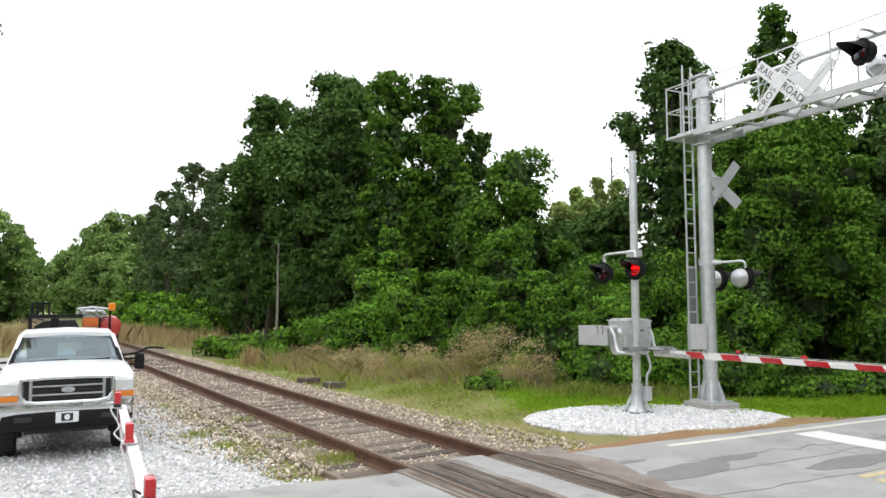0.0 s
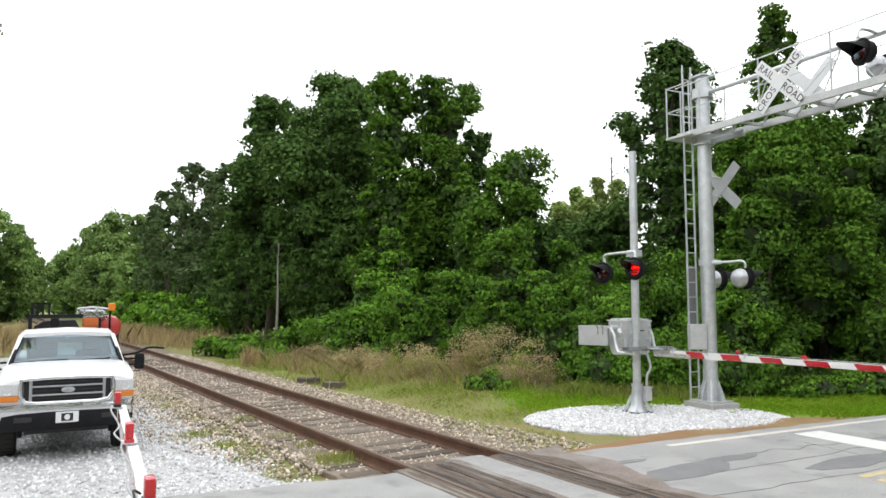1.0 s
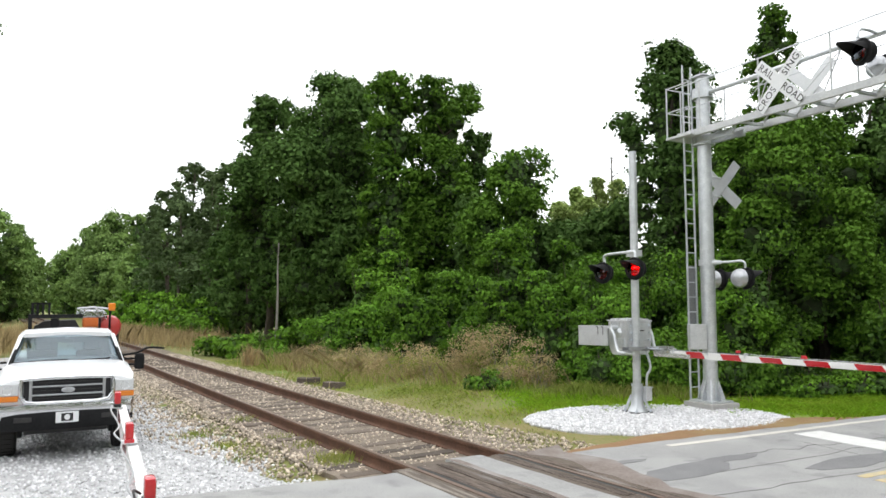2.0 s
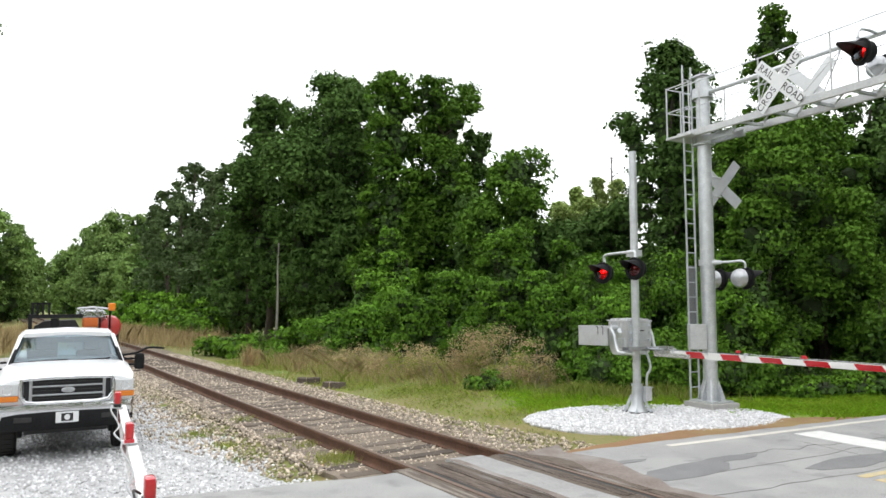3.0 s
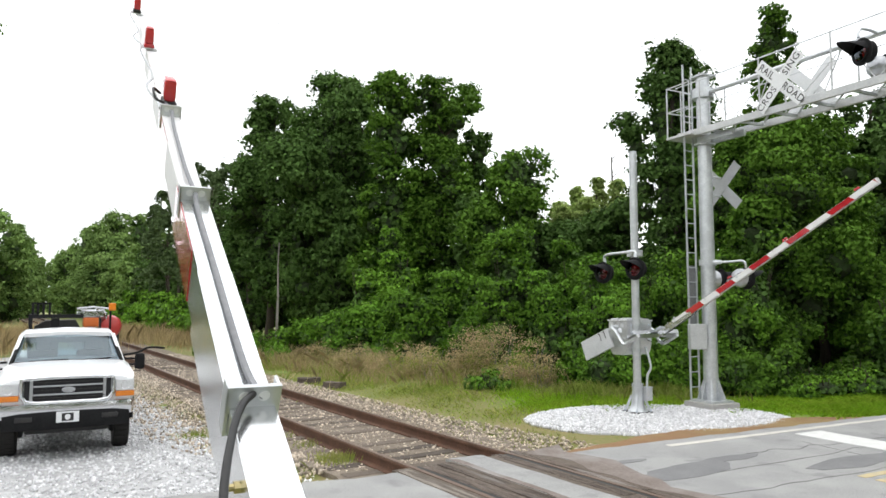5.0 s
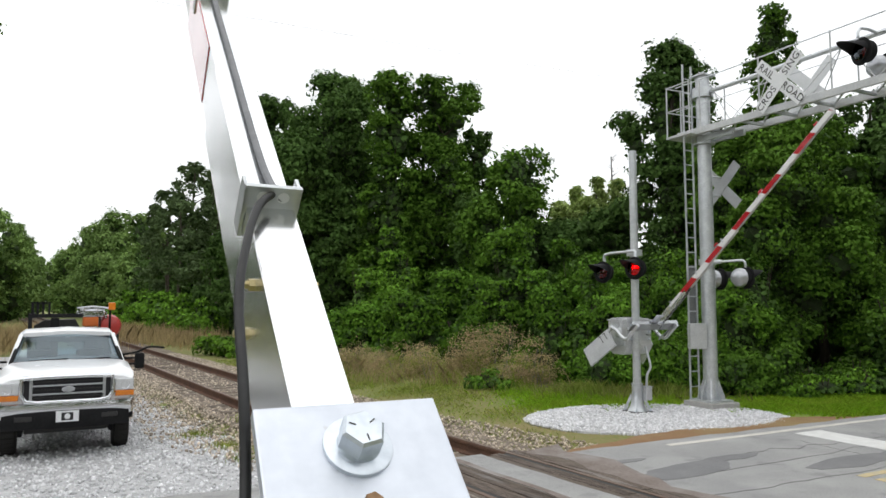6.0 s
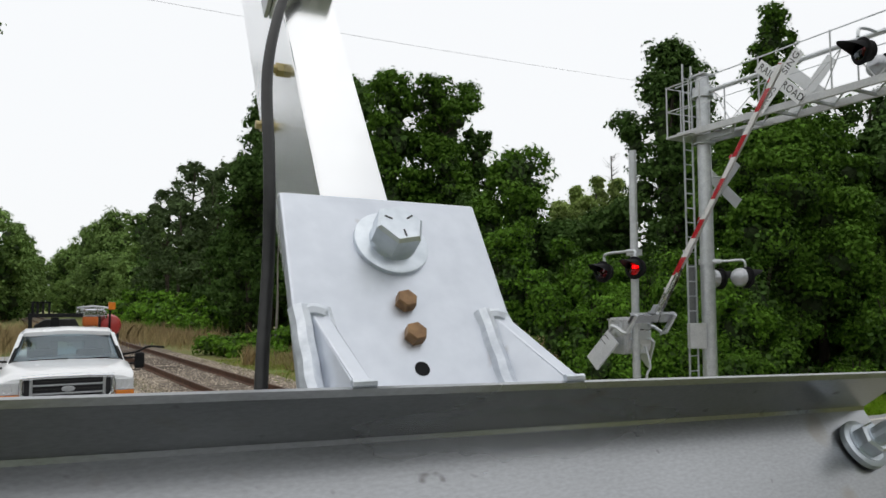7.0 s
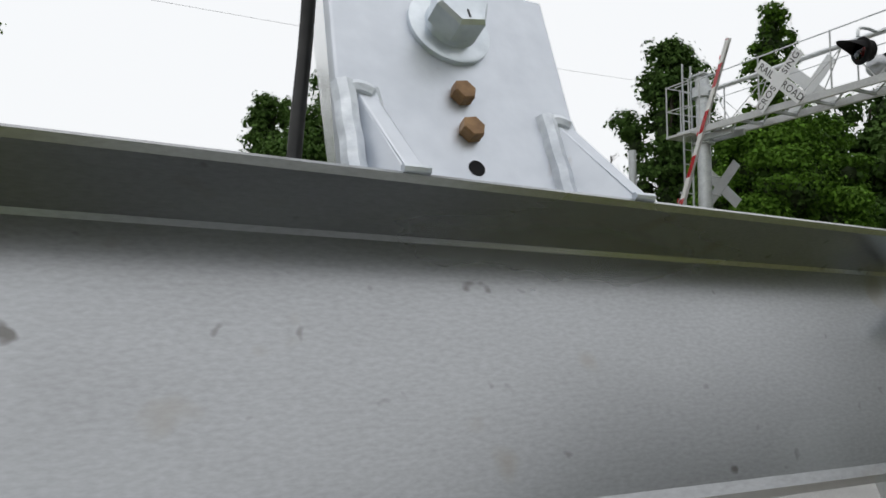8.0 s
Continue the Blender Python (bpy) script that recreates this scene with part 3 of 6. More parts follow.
    keep = (np.abs(n - 4.43) > 0.08) & (np.abs(n - 5.92) > 0.08) & (RNG.random(len(x)) < np.where((n > 4.4) & (n < 6), 0.55, 0.85) * np.clip((n - 2.2) / 1.2, 0, 1))
    x, y, n = x[keep], y[keep], n[keep]
    z = np.where((n > 3.9) & (n < 6.45), -0.193, np.where(n < 3.7, LOT + 0.012 + np.clip(n - 3.2, 0, 0.5) * 0.14, -0.183)) + RNG.uniform(-0.014, 0.020, len(x))
    stones("ballast", np.stack([x, y, z], 1), 0.032, "ballast", "brown-grey track ballast between and beside the ties", "ballast", 9)


# ---------------------------------------------------------------- signals
LEFT_ON = ((0.13, 1), (0.80, 0), (1.32, 1), (1.95, 0), (2.55, 1), (3.18, 0), (3.66, 1), (4.40, 0), (5.00, 1), (5.50, 0), (6.06, 1), (6.85, 0), (7.33, 1), (7.93, 0))
FLASHERS = []


def lamp(name, place, facing, parent, phase, size=0.305, label="round black flashing signal head with a hooded red lens"):
    """Signal head. Its local -y looks along the facing; the lit disc slides up behind the lens."""
    facing = Vector(facing)
    q = facing.to_track_quat("-Y", "Z").to_matrix().to_4x4()
    face = pose(0, 0, 0, 90)
    body = part(name, lathe([(0.218, 0.0), (0.224, 0.010), (0.17, 0.018), (0.165, -0.05), (0.18, -0.10), (0.17, -0.14), (0.12, -0.19), (0.03, -0.215)][::-1], 28, face), "black", parent, label, smooth=True)
    body.matrix_basis = Matrix.Translation(place) @ q
    r = size / 2
    part("lens_ring", lathe([(r * 0.93, 0.02), (r * 0.93, 0.05), (r * 1.06, 0.05), (r * 1.06, 0.02)], 28, face, False), "black", body, smooth=True)
    part("lens", lathe([(0.002, 0.062), (r * 0.5, 0.056), (r * 0.95, 0.040), (r * 0.95, 0.036), (r * 0.5, 0.052), (0.002, 0.058)], 28, face), "lens_glass", body, "dark red glass lens", smooth=True).visible_shadow = False
    hood = bmesh.new()
    rows = []
    for rr in (r * 1.10, r * 1.14):
        for k in range(25):
            q2 = math.pi * (1.0 * k / 24)
            ln = 0.03 + 0.38 * max(0.0, math.sin(q2)) ** 1.25
            rows.append((hood.verts.new((math.cos(q2) * rr, -0.02, math.sin(q2) * rr)), hood.verts.new((math.cos(q2) * rr, -0.02 - ln, math.sin(q2) * rr - 0.015))))
    for o in (0, 25):
        for k in range(24):
            a, b = rows[o + k], rows[o + k + 1]
            hood.faces.new((a[0], b[0], b[1], a[1]))
    for k in range(24):
        hood.faces.new((rows[k][1], rows[k + 1][1], rows[25 + k + 1][1], rows[25 + k][1]))
    part("hood", hood, "black", body, smooth=True)
    part("reflector", lathe([(0.002, 0.0005), (r * 0.9, 0.003), (r * 0.9, 0.001), (0.002, 0.0)], 24, face), "reflector", body, "dull silver bowl behind the lens")
    disc = part("lit_disc", lathe([(0.002, 0.008), (r * 0.9, 0.008), (r * 0.9, 0.005), (0.002, 0.005)], 24, face), "glow", body, "glowing red disc behind the lens")
    core = part("lit_core", boxes((-r * 0.35, r * 0.62, -0.013, -0.010, r * 0.0, r * 0.26)), "glow_core", body)
    FLASHERS.append((disc, phase))
    FLASHERS.append((core, phase))
    return body


GUSSETS = ((-0.080, -0.066), (0.080, 0.111))        # at the plate, and at the lip


def gate_arm(gate, length, lights, first_stripe, stripe, pivot, deep=0.155, slant=0.0, tall=0.108):
    """The swinging part: support frame, cross channel, breakaway plate and striped arm. Local y runs along the arm, z up, x is the axle."""
    w0, ut, ub = -0.386, 0.650, 0.450           # plate plane, channel top and foot
    web, lip, half = -0.424, -0.360, 0.54
    # round-rooted channel section
    ch = [(ut, web - 0.007), (ut, lip), (ut - 0.003, lip + 0.002), (ut - 0.007, lip - 0.001), (ut - 0.009, web + 0.003), (ut - 0.012, web), (ub + 0.012, web), (ub + 0.009, web + 0.003), (ub + 0.007, lip - 0.001), (ub, lip), (ub, web - 0.007)]
    swing = part("swing_frame", loft([[(x, u - 0.026 * x, w) for u, w in ch] for x in (-half, -0.3, 0.0, 0.3, half)]), "channel", gate, "mill-finish aluminium cross channel", smooth=False)
    swing.matrix_basis = pose(0, 0, pivot)
    plate = boxes((-0.093, 0.099, ut, 0.859, w0 - 0.013, w0))
    for vv in plate.verts:
        vv.co.x -= 0.05 * (0.861 - vv.co.y)
    part("breakaway_plate", plate, "plate", swing, "thick pale aluminium plate with bolts", bevel=0.0025)
    for x, foot in GUSSETS:
        g = bmesh.new()
        edge = [(x, 0.733, w0), (x, ut, w0), (foot, ut, lip), (foot - (foot - x) * 0.06, ut + 0.004, lip)]
        vs = [[g.verts.new((px + d, u - 0.026 * px, w)) for px, u, w in edge] for d in (-0.0065, 0.0065)]
        g.faces.new(vs[0])
        g.faces.new(vs[1][::-1])
        for i in range(4):
            g.faces.new((vs[0][i], vs[1][i], vs[1][(i + 1) % 4], vs[0][(i + 1) % 4]))
        part("gusset", g, "plate", swing, bevel=0.0015)
        wd = bmesh.new()
        for o, thick in ((-0.014, 0.0085), (0.008, 0.0045)):
            tube(wd, [(x + o + 0.0005 * math.sin(i * 1.1), ut + 0.002 + 0.081 * i / 16 - 0.026 * x, w0 - 0.0010 + 0.0004 * math.sin(i * 1.3 + o * 400)) for i in range(17)], thick, 8)
        tube(wd, [(x - 0.014 + 0.0028 * i, 0.728 + 0.003 * math.sin(i * 0.45) - 0.026 * x, w0) for i in range(8)], 0.0062, 8)
        tube(wd, [(foot - 0.010 + 0.003 * i, ut + 0.002 - 0.026 * foot, lip + 0.001) for i in range(7)], 0.0030, 7)
        part("weld", wd, "weld", swing, "raised bright weld bead", smooth=True)

    def bolt(x, u, base, flat, high, washer, material, label):
        b = part("bolt", lathe([(flat * 0.577, base), (flat * 0.577, base + high * 0.85), (flat * 0.50, base + high), (0.001, base + high)], 6, pose(x, u, 0, 0, 0, 12)), material, swing, label)
        if washer:
            part("washer", lathe([(washer, base - 0.007), (washer, base - 0.001), (washer * 0.95, base), (0.001, base)], 32, pose(x, u, 0)), material, b, smooth=True)
        return b

    big = bolt(-0.004, 0.8015, w0 + 0.012, 0.039, 0.020, 0.0, "zinc", "large zinc-plated hex bolt")
    part("washer", lathe([(0.034, w0 - 0.002), (0.034, w0 + 0.004), (0.032, w0 + 0.005), (0.001, w0 + 0.005)], 36, pose(-0.002, 0.8035, 0)), "zinc", big, smooth=True)
    part("lock_washer", lathe([(0.0215, w0 + 0.004), (0.0215, w0 + 0.0125), (0.001, w0 + 0.0125)], 28, pose(-0.002, 0.8035, 0)), "zinc", big, smooth=True)
    for i in range(3):
        a = i * math.tau / 3 + 0.6
        part("head_mark", beam(bmesh.new(), (-0.004 + math.cos(a) * 0.008, 0.8015 + math.sin(a) * 0.008, w0 + 0.0322), (-0.004 + math.cos(a) * 0.015, 0.8015 + math.sin(a) * 0.015, w0 + 0.0322), 0.0013, 0.0006), "dark_steel", big)
    for u in (0.740, 0.708):
        bolt(-0.005, u, w0 + 0.0005, 0.0158, 0.009, 0, "bronze", "brown bronze shear bolt")
    # Solid black disc on the plate imitates the dark inside of a hole.
    part("bolt_hole_disc", lathe([(0.0062, w0 - 0.004), (0.0062, w0 + 0.0006), (0.001, w0 + 0.0006)], 18, pose(-0.0055, 0.6785, 0)), "black", swing, "black disc in place of an empty bolt hole")
    for sx in (-1, 1):
        b = bolt(sx * 0.492, 0.584, web + 0.010, 0.030, 0.016, 0.026, "zinc", "zinc nut on a threaded stud")
        part("stud", rod(bmesh.new(), (sx * 0.492, 0.584, web), (sx * 0.492, 0.584, web + 0.052), 0.010, n=14), "zinc", b)
        part("lock_washer", lathe([(0.020, web + 0.004), (0.020, web + 0.011), (0.001, web + 0.011)], 24, pose(sx * 0.492, 0.584, 0)), "zinc", b)
        # bent support tube from the axle
        part("support_tube", tube(bmesh.new(), arc([(sx * 0.40, 0, 0), (sx * 0.47, 0.02, -0.02), (sx * 0.47, 0.10, -0.14), (sx * 0.47, 0.16, -0.36), (sx * 0.47, 0.24, -0.468), (sx * 0.47, 0.40, -0.48), (sx * 0.47, 0.68, -0.48)], 5), 0.034, 12), "galv", swing, "bent galvanised support tube", smooth=True)
        # tail bar and stack of balance plates
        part("tail_bar", tube(bmesh.new(), arc([(sx * 0.43, 0, 0), (sx * 0.45, -0.2, 0.0), (sx * 0.45, -0.62, 0.0)], 4), 0.030, 10), "galv", swing, smooth=True)
        splay = pose(sx * 0.45, -0.12 if slant else -0.36, 0, 0, 0, sx * (16 if slant else 0))
        bw = part("balance_weight", boxes((-0.022, 0.022, -0.72, 0.0, -0.36, 0.04)), "alu_paint", swing, "grey steel balance weight with two slots", bevel=0.006)
        bw.matrix_basis = splay
        for k in range(2):
            # Solid dark bars through the weight stand in for shaded open slots.
            part("slot", boxes((-0.0245, 0.0245, -0.23 + 0.12 * k, -0.215 + 0.12 * k, -0.14, 0.02)), "dark_steel", bw)
            part("slot", boxes((-0.0245, 0.0245, -0.27 + 0.12 * k, -0.215 + 0.12 * k, 0.005, 0.02)), "dark_steel", bw)
        part("side_bar", beam(bmesh.new(), (sx * 0.452, 0.10, -0.40), (sx * 0.452, 0.66, -0.452), 0.05, 0.012), "galv", swing, "flat galvanised side bar")
    part("axle", rod(bmesh.new(), (-0.48, 0, 0), (0.48, 0, 0), 0.045, n=16), "galv", swing)

    # arm sections, each a hollow bar with open flanges below
    def yaw(u):
        return 0.0135 * (u - 2.09)

    def section(name, u0, u1, wide, top, deep, material, label):
        return part(name, loft([[(x + yaw(u), u, w) for x, w in ((-wide / 2, top - deep), (-wide / 2, top), (wide / 2, top), (wide / 2, top - deep), (wide / 2 - 0.004, top - deep), (wide / 2 - 0.004, top - 0.005), (-wide / 2 + 0.004, top - 0.005), (-wide / 2 + 0.004, top - deep))] for u in (u0, u1)]), material, swing, label)

    aw = w0 - 0.014
    base_end, mid_end = 2.08, 2.90
    section("arm_base", 0.70, base_end, 0.063, aw, deep - 0.03, "arm_alu", "bright aluminium arm base")
    section("arm_butt", 0.72, 1.68, 0.0665, aw - 0.002, deep - 0.012, "arm_alu", "tall bright aluminium butt plates")
    section("arm_middle", base_end - 0.3, mid_end, 0.056, aw - 0.004, deep - 0.042, "arm_white", "white middle arm section")
    section("arm_tip", mid_end - 0.3, length, 0.050, aw - 0.008, deep - 0.055, "arm_white", "white slender arm tip section")
    u, k = first_stripe, 1 if slant else 0
    while u < length - 0.02:
        e = min(u + stripe, length - 0.004)
        w, top, dp = (0.0665, aw, deep - 0.028) if e < base_end - 0.01 else ((0.0595, aw - 0.004, deep - 0.040) if e < mid_end else (0.0535, aw - 0.008, deep - 0.053))
        if u < base_end < e or u < mid_end < e:
            w, dp = (0.0665, deep - 0.028) if u < base_end else (0.0595, deep - 0.040)
        red = k % 2 == 0
        for sx in (-1, 1):
            st = boxes((sx * (w / 2 - 0.0016), sx * w / 2, u, e, top - dp + 0.003, top - 0.003))
            for vv in st.verts:
                vv.co.x += yaw(vv.co.y)
                vv.co.y = min(length - 0.004, vv.co.y - slant * (vv.co.z - top + dp / 2))
            part("stripe", st, "red_tape" if red else "white_tape", swing, "red reflective stripe" if red else "white reflective stripe")
        u, k = u + stripe, k + 1
    # collars and the grey cable along the top
    for u, wd in ((1.229, 0.078), (base_end, 0.072), (mid_end, 0.066)):
        col = part("collar", boxes((-wd / 2, wd / 2, u - 0.004, u + 0.004, aw - 0.010, aw + 0.034), (-wd / 2, wd / 2, u, u + 0.034, aw + 0.0005, aw + 0.005), (-wd / 2, -wd / 2 + 0.005, u - 0.004, u + 0.03, aw - 0.05, aw + 0.03), (wd / 2 - 0.005, wd / 2, u - 0.004, u + 0.03, aw - 0.05, aw + 0.03)), "galv", swing, "bent metal cable bracket", bevel=0.001)
        col.location.x = yaw(u)
        for sx in (-1, 1):
            # Solid white discs sit at the bracket's two slots.
            part("slot", lathe([(0.0085, -0.0046), (0.0085, 0.0046), (0.001, 0.0046)], 14, pose(sx * 0.014 + yaw(u), u, aw + 0.018, 90)), "sign_white", swing)
    part("arm_cable", tube(bmesh.new(), arc([(yaw(u) + x, u, aw + h) for x, u, h in ((0.012, 1.225, 0.018), (0.002, 1.33, 0.008), (0.0, 1.7, 0.006), (-0.002, 2.0, 0.008), (0.0, 2.08, 0.016), (-0.003, 2.3, 0.006), (-0.003, 2.7, 0.006), (0.0, 2.90, 0.014), (-0.02, 3.0, 0.02))], 6), 0.0058, 8), "cable_grey", swing, "grey cable along the arm", smooth=True)
    part("lead_cable", tube(bmesh.new(), arc([(-0.006, 1.25, aw + 0.014), (-0.015, 1.225, aw + 0.022), (-0.034, 1.195, -0.372), (-0.053, 1.148, -0.371), (-0.076, 1.065, -0.375), (-0.087, 1.0, -0.385), (-0.093, 0.90, -0.402), (-0.097, 0.82, -0.435), (-0.110, 0.72, -0.456), (-0.122, 0.60, -0.475), (-0.115, 0.40, -0.50), (-0.14, 0.15, -0.30), (-0.2, 0.0, -0.05)], 7), 0.0056, 10), "rubber", swing, "black rubber lead", smooth=True)
    for u, w in ((1.10, aw - 0.034), (1.10, aw - 0.118)):
        for sx in (-1, 1):
            b = part("nut", lathe([(0.0085, 0.0), (0.0085, 0.008), (0.001, 0.008)], 6, pose(sx * 0.0335 + yaw(u), u, w, 0, sx * 90)), "brass", swing, "yellow zinc nut")
            part("thread", rod(bmesh.new(), (sx * 0.030 + yaw(u), u, w), (sx * 0.048 + yaw(u), u, w), 0.005, n=10), "brass", b)
    # arm lights on small brackets
    for i, u in enumerate(lights):
        top = aw - 0.008 if u > mid_end else aw
        ox = min(yaw(u), 0.0135)
        lb = part("arm_light", boxes((-0.020, 0.020, u - 0.040, u + 0.040, top + 0.030, top + tall)), "lamp_red", swing, "red plastic arm light", smooth=True, bevel=0.012)
        lb.location.x = ox
        part("light_base", boxes((-0.023, 0.023, u - 0.048, u + 0.046, top + 0.012, top + 0.031)), "lamp_red" if i % 2 else "dark_steel", lb, bevel=0.004)
        part("bracket", boxes((-0.036, 0.036, u - 0.055, u + 0.052, top + 0.007, top + 0.012), (-0.006, 0.006, u - 0.03, u + 0.03, top - 0.002, top + 0.008)), "galv", lb)
        if i == 0:
            part("pigtail", tube(bmesh.new(), arc([(-0.02, u - 0.05, top + 0.03), (-0.05, u - 0.09, top + 0.05), (-0.055, u - 0.03, top + 0.07), (-0.03, u - 0.005, top + 0.05)], 5), 0.005, 6), "rubber", lb, smooth=True)
        if i + 1 < len(lights):
            v = lights[i + 1]
            part("tip_cable", tube(bmesh.new(), arc([(-0.02, u + 0.05, top + 0.01), (-0.045, u + 0.25, top + 0.012), (-0.01, u + 0.5, top + 0.012), (-0.03, v - 0.2, top + 0.012), (-0.02, v - 0.05, top + 0.02)], 6), 0.005, 6), "sign_grey", swing, smooth=True)
    return swing


def mechanism(gate, pivot, full):
    """Cast case with a rounded belly, a lidded top, a bolted door on each end and hubs on the axle."""
    d, w = (0.29, 0.30) if full else (0.24, 0.27)
    prof = [(pivot - 0.44, 0.45), (pivot - 0.42, 0.66), (pivot - 0.36, 0.84), (pivot - 0.26, 0.96), (pivot - 0.16, 1.0), (pivot + 0.20, 1.0), (pivot + 0.22, 0.98)]
    case = part("mechanism_case", loft([[(sx * w, sy * d * a, z) for sx, sy in ((-1, -1), (1, -1), (1, 1), (-1, 1))] for z, a in prof]), "alu_paint", gate, "aluminium-painted gate mechanism case", bevel=0.014)
    lid = part("lid", boxes((-w - 0.02, w + 0.02, -d - 0.02, d + 0.02, pivot + 0.222, pivot + 0.25), (-w + 0.03, w - 0.03, -d + 0.03, d - 0.03, pivot + 0.25, pivot + 0.275)), "alu_paint", case, bevel=0.008)
    part("lid_rib", boxes((-w - 0.01, w + 0.01, -0.02, 0.02, pivot + 0.25, pivot + 0.29)), "alu_paint", lid, bevel=0.006)
    for sy in (-1, 1):
        door = part("case_door", boxes((-w + 0.05, w - 0.05, sy * d, sy * (d + 0.02), pivot - 0.16, pivot + 0.18)), "galv", case, "raised galvanised cover", bevel=0.008)
        for x in (-1, 1):
            for z in (-0.13, 0.01, 0.15):
                part("cover_bolt", rod(bmesh.new(), (x * (w - 0.08), sy * (d + 0.018), pivot + z), (x * (w - 0.08), sy * (d + 0.042), pivot + z), 0.020, n=8), "zinc", door)
        part("door_handle", tube(bmesh.new(), [(-0.07, sy * (d + 0.02), pivot + 0.05), (-0.07, sy * (d + 0.06), pivot + 0.05), (0.07, sy * (d + 0.06), pivot + 0.05), (0.07, sy * (d + 0.02), pivot + 0.05)], 0.010, 6), "dark_steel", door)
    for sx in (-1, 1):
        part("hub", lathe([(0.13, -0.03), (0.13, 0.0), (0.10, 0.02), (0.06, 0.05), (0.001, 0.05)], 20, pose(sx * w, 0, pivot, 0, sx * 90)), "galv", case, smooth=True)
        part("side_plate", boxes((sx * w, sx * (w + 0.014), -d * 0.75, d * 0.75, pivot - 0.26, pivot - 0.10)), "galv", case, bevel=0.004)
        for y in (-0.6, -0.2, 0.2, 0.6):
            part("rib", boxes((sx * w, sx * (w + 0.022), y * d - 0.010, y * d + 0.010, pivot + 0.10, pivot + 0.21)), "alu_paint", case, bevel=0.003)
    return case


def mast_base(gate, x, y, z, w=0.115):
    base = part("mast_base", loft([[(x + sx * a, y + sy * a, z + h) for sx, sy in ((-1, -1), (1, -1), (1, 1), (-1, 1))] for h, a in ((0.03, w), (0.12, w * 0.9), (0.42, w * 0.72), (0.46, w * 0.72))]), "galv", gate, "cast aluminium mast base", bevel=0.01)
    part("foot_plate", boxes((x - w * 1.7, x + w * 1.7, y - w * 1.7, y + w * 1.7, z, z + 0.035)), "galv", base, bevel=0.006)
    for sx in (-1, 1):
        for sy in (-1, 1):
            part("anchor_bolt", lathe([(0.022, 0.035), (0.022, 0.07), (0.012, 0.072), (0.012, 0.1), (0.001, 0.1)], 8, pose(x + sx * w * 1.4, y + sy * w * 1.4, z)), "zinc", base)
    part("junction_box", boxes((x - w * 1.9, x - w * 0.8, y - 0.10, y + 0.10, z + 0.12, z + 0.44)), "galv", base, bevel=0.01)
    return base


NEAR_ROWS = ((0.0, 0.95), (3.05, 0.95), (3.2, 1.4), (3.3, 2.3), (3.4, 3.7), (3.5, 5.2), (3.6, 6.6), (3.8, 9.7), (4.0, 13.0), (4.2, 16.2), (4.4, 19.4), (4.5, 21.0), (4.7, 24.0), (5.2, 30.9), (5.8, 38.7), (6.0, 41.26), (6.5, 47.8), (7.0, 54.3), (7.5, 60.4), (8.0, 66.45))
FAR_ROWS = ((0.0, 0.7), (3.05, 0.7), (3.2, 1.3), (3.3, 2.4), (3.5, 5.2), (4.0, 12.4), (4.5, 19.7), (5.2, 29.2), (6.0, 39.5), (6.5, 46.0), (7.0, 52.2), (7.5, 58.8), (8.0, 65.1))


def near_gate():
    g = thing("crossing_gate", pose(0.3073, -0.0811, 0, 0, 0.21, 27.24), "close crossing gate with a bright aluminium and red-striped arm", "crossing gate", "crossing gates")
    pivot = 1.6232
    mechanism(g, pivot, False)
    part("mast", rod(bmesh.new(), (0, -0.02, GROUND + 0.1), (0, -0.02, pivot - 0.42), 0.07, n=20), "galv", g, smooth=True)
    mast_base(g, 0, -0.02, GROUND)
    return gate_arm(g, 5.56, (3.03, 4.21, 5.44), 1.79, 0.406, pivot)


